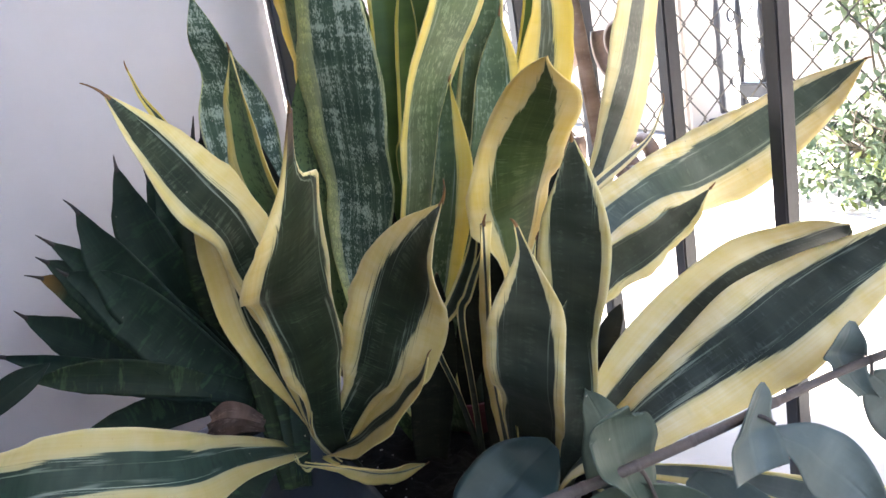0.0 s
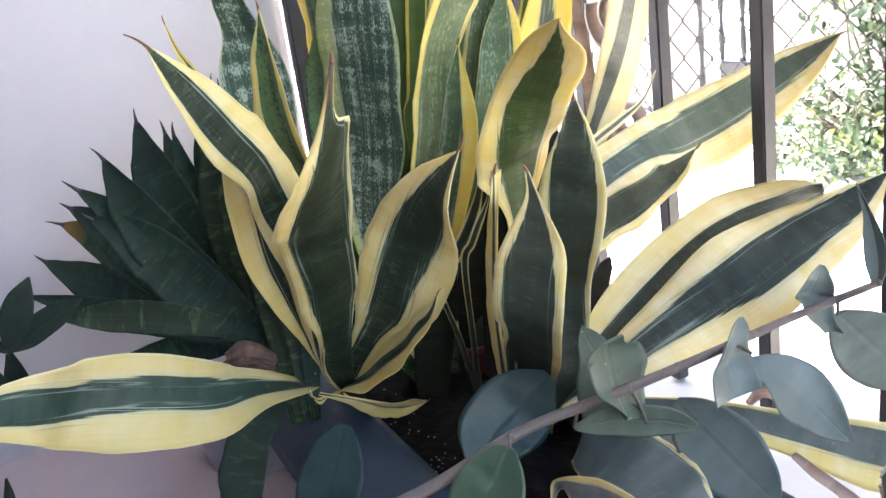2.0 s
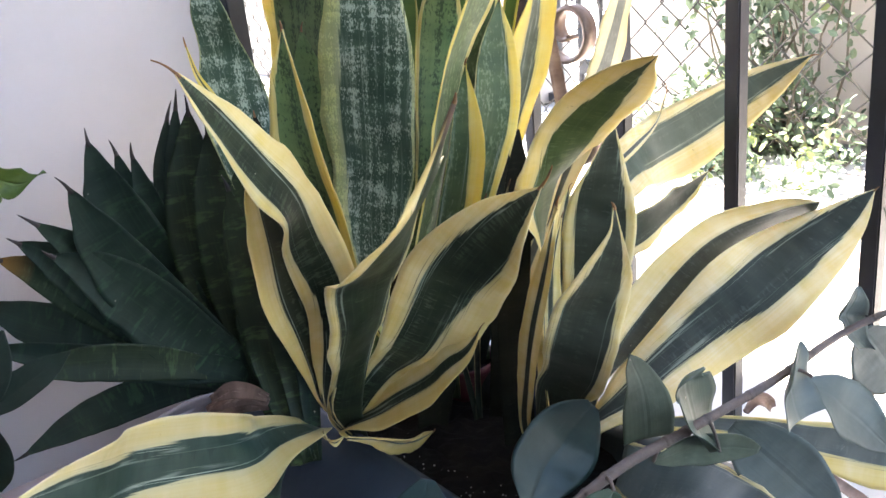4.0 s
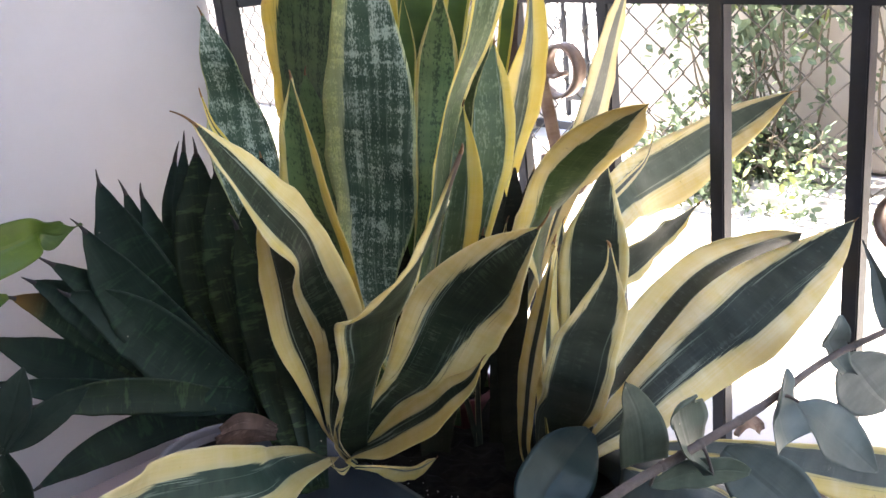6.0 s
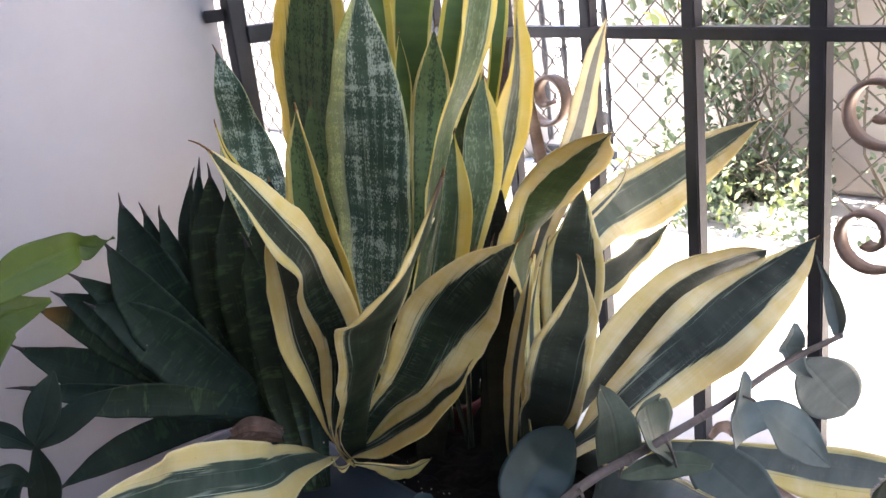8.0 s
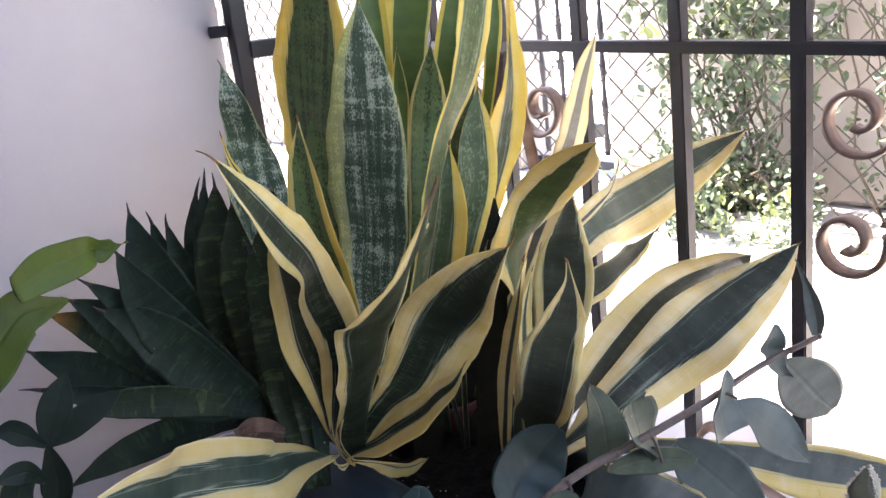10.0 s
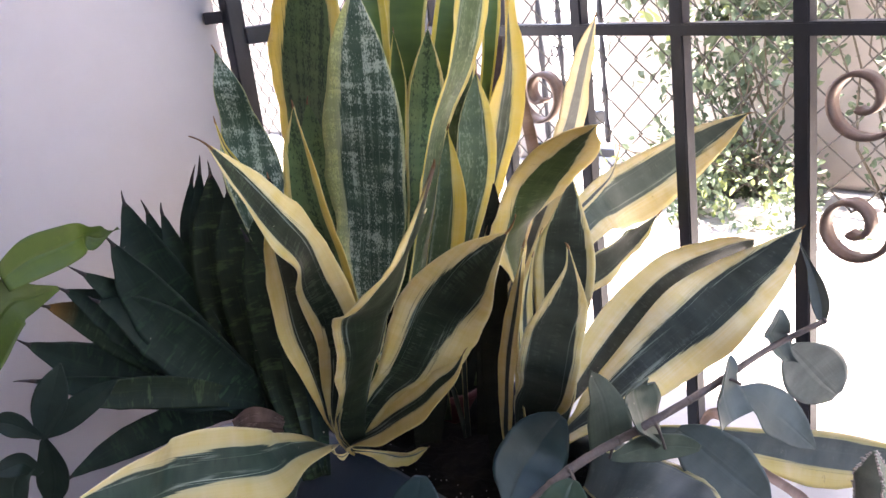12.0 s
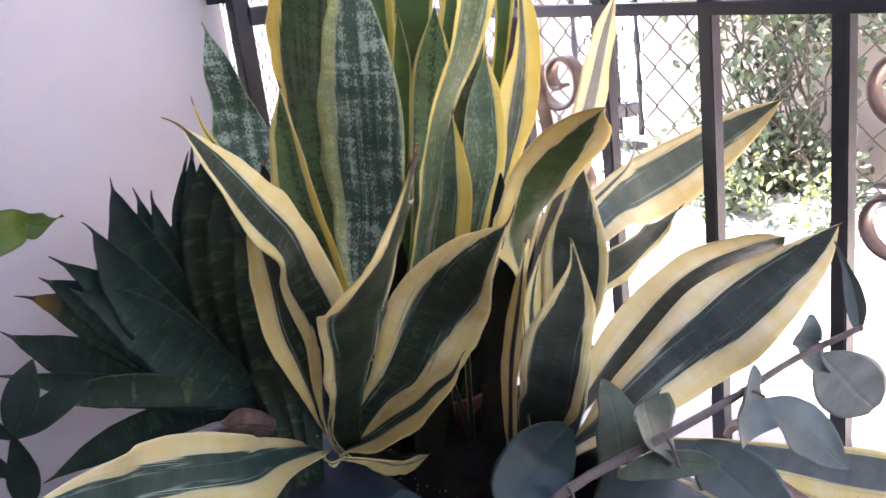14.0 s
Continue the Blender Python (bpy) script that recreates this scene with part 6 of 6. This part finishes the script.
blade(dark, "banded", [(-0.1545, 0.7, 0.115, 0.008, -0.0008, 0.0032), (-0.165, 0.75, 0.162, 0.01, -0.001, 0.004), (-0.174, 0.755, 0.188, 0.015, -0.001, 0.005), (-0.179, 0.76, 0.215, 0.016, -0.002, 0.003), (-0.181, 0.765, 0.243, 0.011, -0.002, 0.001), (-0.182, 0.77, 0.271, 0.001, 0, 0)], (0.0, 0.0), 0.25, awn=0.014)
blade(tall, "deep", [(-0.033, 0.784, 0.1, 0.003, 0, -0.001), (-0.094, 0.8, 0.217, 0.006, 0, -0.001), (-0.085, 0.817, 0.295, 0.016, 0, -0.002), (-0.075, 0.835, 0.373, 0.025, 0, -0.003), (-0.063, 0.852, 0.451, 0.023, 0, -0.002), (-0.057, 0.87, 0.526, 0.001, 0, 0)], (0, 0), 0.15, awn=0.006)
blade(tall, "deep", [(-0.035, 0.777, 0.1, 0.005, 0, -0.001), (-0.099, 0.78, 0.213, 0.009, 0, -0.002), (-0.102, 0.79, 0.275, 0.013, 0, -0.001), (-0.104, 0.8, 0.336, 0.018, 0, -0.001), (-0.102, 0.81, 0.397, 0.02, 0, -0.001), (-0.101, 0.82, 0.455, 0.001, 0, 0)], (0, 0), 0.15, awn=0.006)
blade(tall, "dry", [(0.144, 0.86, 0.286, 0.004, 0, 0), (0.146, 0.878, 0.337, 0.007, 0, 0), (0.144, 0.895, 0.389, 0.007, 0.001, 0), (0.143, 0.913, 0.44, 0.006, 0, 0), (0.144, 0.93, 0.491, 0.001, 0, 0)], (0, 0), 0.4)
blade(tall, "brown", [(0.056, 0.84, 0.334, 0.004, -0.001, -0.001), (0.079, 0.868, 0.37, 0.008, -0.003, -0.003), (0.101, 0.896, 0.407, 0.01, -0.003, -0.003), (0.118, 0.923, 0.446, 0.008, -0.002, -0.002), (0.136, 0.95, 0.485, 0.005, -0.001, -0.001)], (0, 0), 0.4)
blade(green, "cream", [(0.093, 0.66, 0.322, 0.002, 0, -0.002), (0.114, 0.67, 0.338, 0.002, -0.001, -0.003), (0.137, 0.68, 0.35, 0.002, -0.001, -0.003), (0.159, 0.69, 0.363, 0.001, 0, -0.001), (0.173, 0.7, 0.384, 0, 0, 0)], (0.4, 0.4), 0.3, awn=0.006)
blade(tall, "dusk", [(0, 0.725, 0.1, 0.003, 0, 0), (-0.0105, 0.715, 0.17, 0.0025, 0, -0.001), (-0.021, 0.7, 0.228, 0.003, 0, -0.002), (-0.004, 0.691, 0.254, 0.005, -0.001, -0.003), (0.011, 0.681, 0.281, 0.005, 0, -0.003), (0.022, 0.671, 0.31, 0.003, 0, -0.001), (0.027, 0.66, 0.34, 0, 0, 0)], (0.25, 0.25), 0.30, awn=0.006)
blade(tall, "dusk", [(0, 0.725, 0.1, 0.003, 0, 0), (0.0015, 0.715, 0.17, 0.0025, 0, -0.001), (0.003, 0.69, 0.247, 0.003, 0, -0.002), (0.011, 0.678, 0.267, 0.003, 0, -0.002), (0.019, 0.666, 0.287, 0.003, 0, -0.001), (0.027, 0.653, 0.306, 0.001, 0, -0.001), (0.032, 0.64, 0.327, 0, 0, 0)], (0.3, 0.3), 0.30, awn=0.006)
blade(green, "dry", [(0.229, 0.575, 0.104, -0.002, -0.001, -0.002), (0.243, 0.57, 0.09, -0.003, -0.001, -0.003), (0.257, 0.565, 0.078, -0.003, -0.001, -0.003), (0.268, 0.56, 0.067, -0.004, -0.001, -0.003), (0.276, 0.555, 0.054, -0.002, -0.001, -0.002), (0.287, 0.55, 0.042, 0, 0, 0)], (0, 0), 0.5)
blade(green, "dry", [(0.261, 0.68, 0.087, 0.003, 0.001, 0.002), (0.254, 0.676, 0.097, 0.004, 0.002, 0.004), (0.245, 0.671, 0.105, 0.001, 0.002, 0.006), (0.234, 0.666, 0.108, -0.002, 0.002, 0.004), (0.223, 0.66, 0.103, -0.002, 0.001, 0.002)], (0, 0), 0.6)
blade(dark, "crumpled", [(-0.178, 0.722, 0.17, 0.002, 0.001, 0.003), (-0.192, 0.725, 0.178, 0.002, 0.002, 0.006), (-0.208, 0.729, 0.18, 0.001, 0.002, 0.007), (-0.225, 0.733, 0.172, 0.001, 0.001, 0.004)], (0, 0), 0.5)
blade(dark, "crumpled", [(-0.178, 0.726, 0.164, 0.002, 0.001, 0.003), (-0.192, 0.729, 0.17, 0.002, 0.002, 0.006), (-0.208, 0.733, 0.17, 0.001, 0.002, 0.007), (-0.231, 0.737, 0.161, 0.001, 0.001, 0.004)], (0, 0), 0.5)
blade(dark, "crumpled", [(-0.178, 0.73, 0.158, 0.002, 0.001, 0.003), (-0.192, 0.733, 0.162, 0.002, 0.002, 0.006), (-0.208, 0.737, 0.16, 0.001, 0.002, 0.007), (-0.237, 0.741, 0.15, 0.001, 0.001, 0.004)], (0, 0), 0.5)
blade(tall, "pale", [(-0.168, 0.645, 0.425, 0.003, 0, 0), (-0.174, 0.641, 0.439, 0.0032, 0, 0), (-0.179, 0.637, 0.452, 0.0018, 0, 0), (-0.182, 0.632, 0.471, 0.0003, 0, 0)], (0.5, 0.5), 0.3, awn=0.006)
blade(golden, "mint", [(-0.1375, 0.655, 0.1685, 0.001, 0, -0.001), (-0.136, 0.654, 0.161, 0.002, 0, -0.002), (-0.13, 0.653, 0.1565, 0.0005, 0, -0.003), (-0.1225, 0.655, 0.159, 0, 0, -0.0005)], (0.5, 0.5), 0.3)
# two last fillers in bright gaps, in the same shade colour
blade(tall, "shade_brown", [(-0.062, 0.82, 0.208, 0.016, 0.001, -0.002), (-0.059, 0.835, 0.241, 0.018, 0.001, -0.002), (-0.056, 0.85, 0.274, 0.017, 0.001, -0.002), (-0.054, 0.865, 0.307, 0.013, 0.001, -0.001), (-0.051, 0.88, 0.34, 0.003, 0, 0)], (0, 0), 0.2, awn=0.006)
blade(tall, "shade_brown", [(0.018, 0.72, 0.103, 0.01, -0.002, -0.002), (0.025, 0.725, 0.142, 0.011, -0.003, -0.001), (0.03, 0.73, 0.182, 0.011, -0.002, -0.001), (0.033, 0.735, 0.222, 0.009, -0.002, 0), (0.036, 0.74, 0.262, 0.003, -0.001, 0)], (0, 0), 0.2, awn=0.006)
blade(small, "small", [(-0.41, 0.62, 0.072, 0.006, -0.001, -0.003), (-0.398, 0.615, 0.09, 0.007, -0.001, -0.003), (-0.388, 0.61, 0.109, 0.007, -0.001, -0.002), (-0.379, 0.605, 0.128, 0.005, 0, 0), (-0.374, 0.6, 0.148, 0.001, 0, 0)], (0, 0), 0.2)
# the stem that carries the fleshy leaves
run = spline([(-0.23, 0.365, 0.035), (-0.2, 0.38, 0.1), (-0.16, 0.395, 0.15), (-0.121, 0.412, 0.177), (-0.080, 0.430, 0.183), (-0.028, 0.450, 0.192), (0.028, 0.470, 0.210), (0.086, 0.485, 0.219), (0.150, 0.500, 0.231), (0.218, 0.530, 0.237), (0.266, 0.525, 0.254)], 40)
under(part("stem", tube(bmesh.new(), run, [0.0055 - 0.00008 * k for k in range(40)], 8), STEM, label="woody brown stem"), trail)
# short leaf stalks, and a swollen node on the stem for each
for at in ((0.107, 0.49, 0.194), (0.082, 0.55, 0.163), (-0.007, 0.545, 0.142), (0.184, 0.505, 0.195), (0.177, 0.5, 0.228), (0.26, 0.545, 0.208), (0.251, 0.55, 0.225), (0.267, 0.56, 0.312), (0.132, 0.52, 0.19), (0.062, 0.49, 0.197), (0.02, 0.45, 0.212), (-0.081, 0.49, 0.218)):
    nearest = min(range(40), key=lambda k: (Vector(run[k]) - Vector(at)).length)
    foot = run[nearest]
    gap = Vector(at) - Vector(foot)
    if gap.length < 0.03:
        way = [Vector(foot) + gap * (k / 5) + Vector((0, 0, 0.15 * gap.length * math.sin(math.pi * k / 5))) for k in range(6)]
        under(part("leaf_stalk", tube(bmesh.new(), way, [0.002, 0.0016, 0.0013, 0.0012, 0.0012, 0.0012], 7), STEM), trail)
    bm = bmesh.new()
    bmesh.ops.create_icosphere(bm, subdivisions=2, radius=1.12 * (0.0055 - 0.00008 * nearest), matrix=Matrix.Translation(foot))
    under(part("node", bm, STEM), trail)


# ---- spiny column plant near the right ----
spiny = thing("spiny_succulent", (0.235, 0.424, 0.0), "grey-green angular succulent with toothed pale edges", "succulent")
for x, y, top, r, twist in ((0.2365, 0.424, 0.196, 0.013, 0.3), (0.228, 0.412, 0.152, 0.015, 1.1), (0.25, 0.405, 0.14, 0.014, 2.0)):
    bm, rows, rnd = bmesh.new(), [], random.Random(int(top * 1000))
    for i in range(50):
        a = i / 49
        z, w = 0.004 + (top - 0.004) * a, r * min(1.0, (1 - a) * 9 + 0.12) * (1 + 0.06 * math.sin(i * 0.9))
        row = []
        for k in range(12):
            ang = twist + 2 * math.pi * k / 12
            ridge = 1.0 if k % 4 == 0 else (0.72 if k % 2 else 0.62)
            row.append(bm.verts.new((x + w * ridge * math.cos(ang), y + w * ridge * math.sin(ang), z)))
        rows.append(row)
    for r0, r1 in zip(rows, rows[1:]):
        for k in range(12):
            bm.faces.new((r0[k], r0[(k + 1) % 12], r1[(k + 1) % 12], r1[k]))
    bm.faces.new(rows[-1])
    column = under(part("column", bm, CACTUS), spiny)
    bm = bmesh.new()
    for k in (0, 4, 8):
        ang = twist + 2 * math.pi * k / 12
        d = Vector((math.cos(ang), math.sin(ang), 0))
        for i in range(8, 98):
            c0 = Vector((x, y, 0)) + d * (r * min(1.0, (1 - i / 98) * 9 + 0.12)) + Vector((0, 0, 0.004 + (top - 0.004) * i / 98))
            tip = c0 + d * rnd.uniform(0.0006, 0.0018) + Vector((rnd.uniform(-1, 1), rnd.uniform(-1, 1), rnd.uniform(-0.5, 1.5))) * 0.001
            tube(bm, [c0 - d * 0.001, (c0 + tip) / 2, tip], [0.0012, 0.0009, 0.0004], 5)
    spines = part("teeth", bm, SPINE, label="pale crinkled teeth along the ridges")
    under(spines, spiny)["kind"] = "stuff"

# the short stalks of the broad-leaved plant, rooted in their pot
for tx, tz in ((-0.314, 0.434), (-0.331, 0.378)):
    run = spline([(-0.52, 0.40, 0.235), (-0.48, 0.4, 0.33), (-0.4, 0.4, 0.5 * (tz + 0.36)), (tx, 0.401, tz)], 16)
    under(part("stalk", tube(bmesh.new(), run, [0.005 - 0.0002 * k for k in range(16)], 8), STALK, label="slim green stalk"), bright)
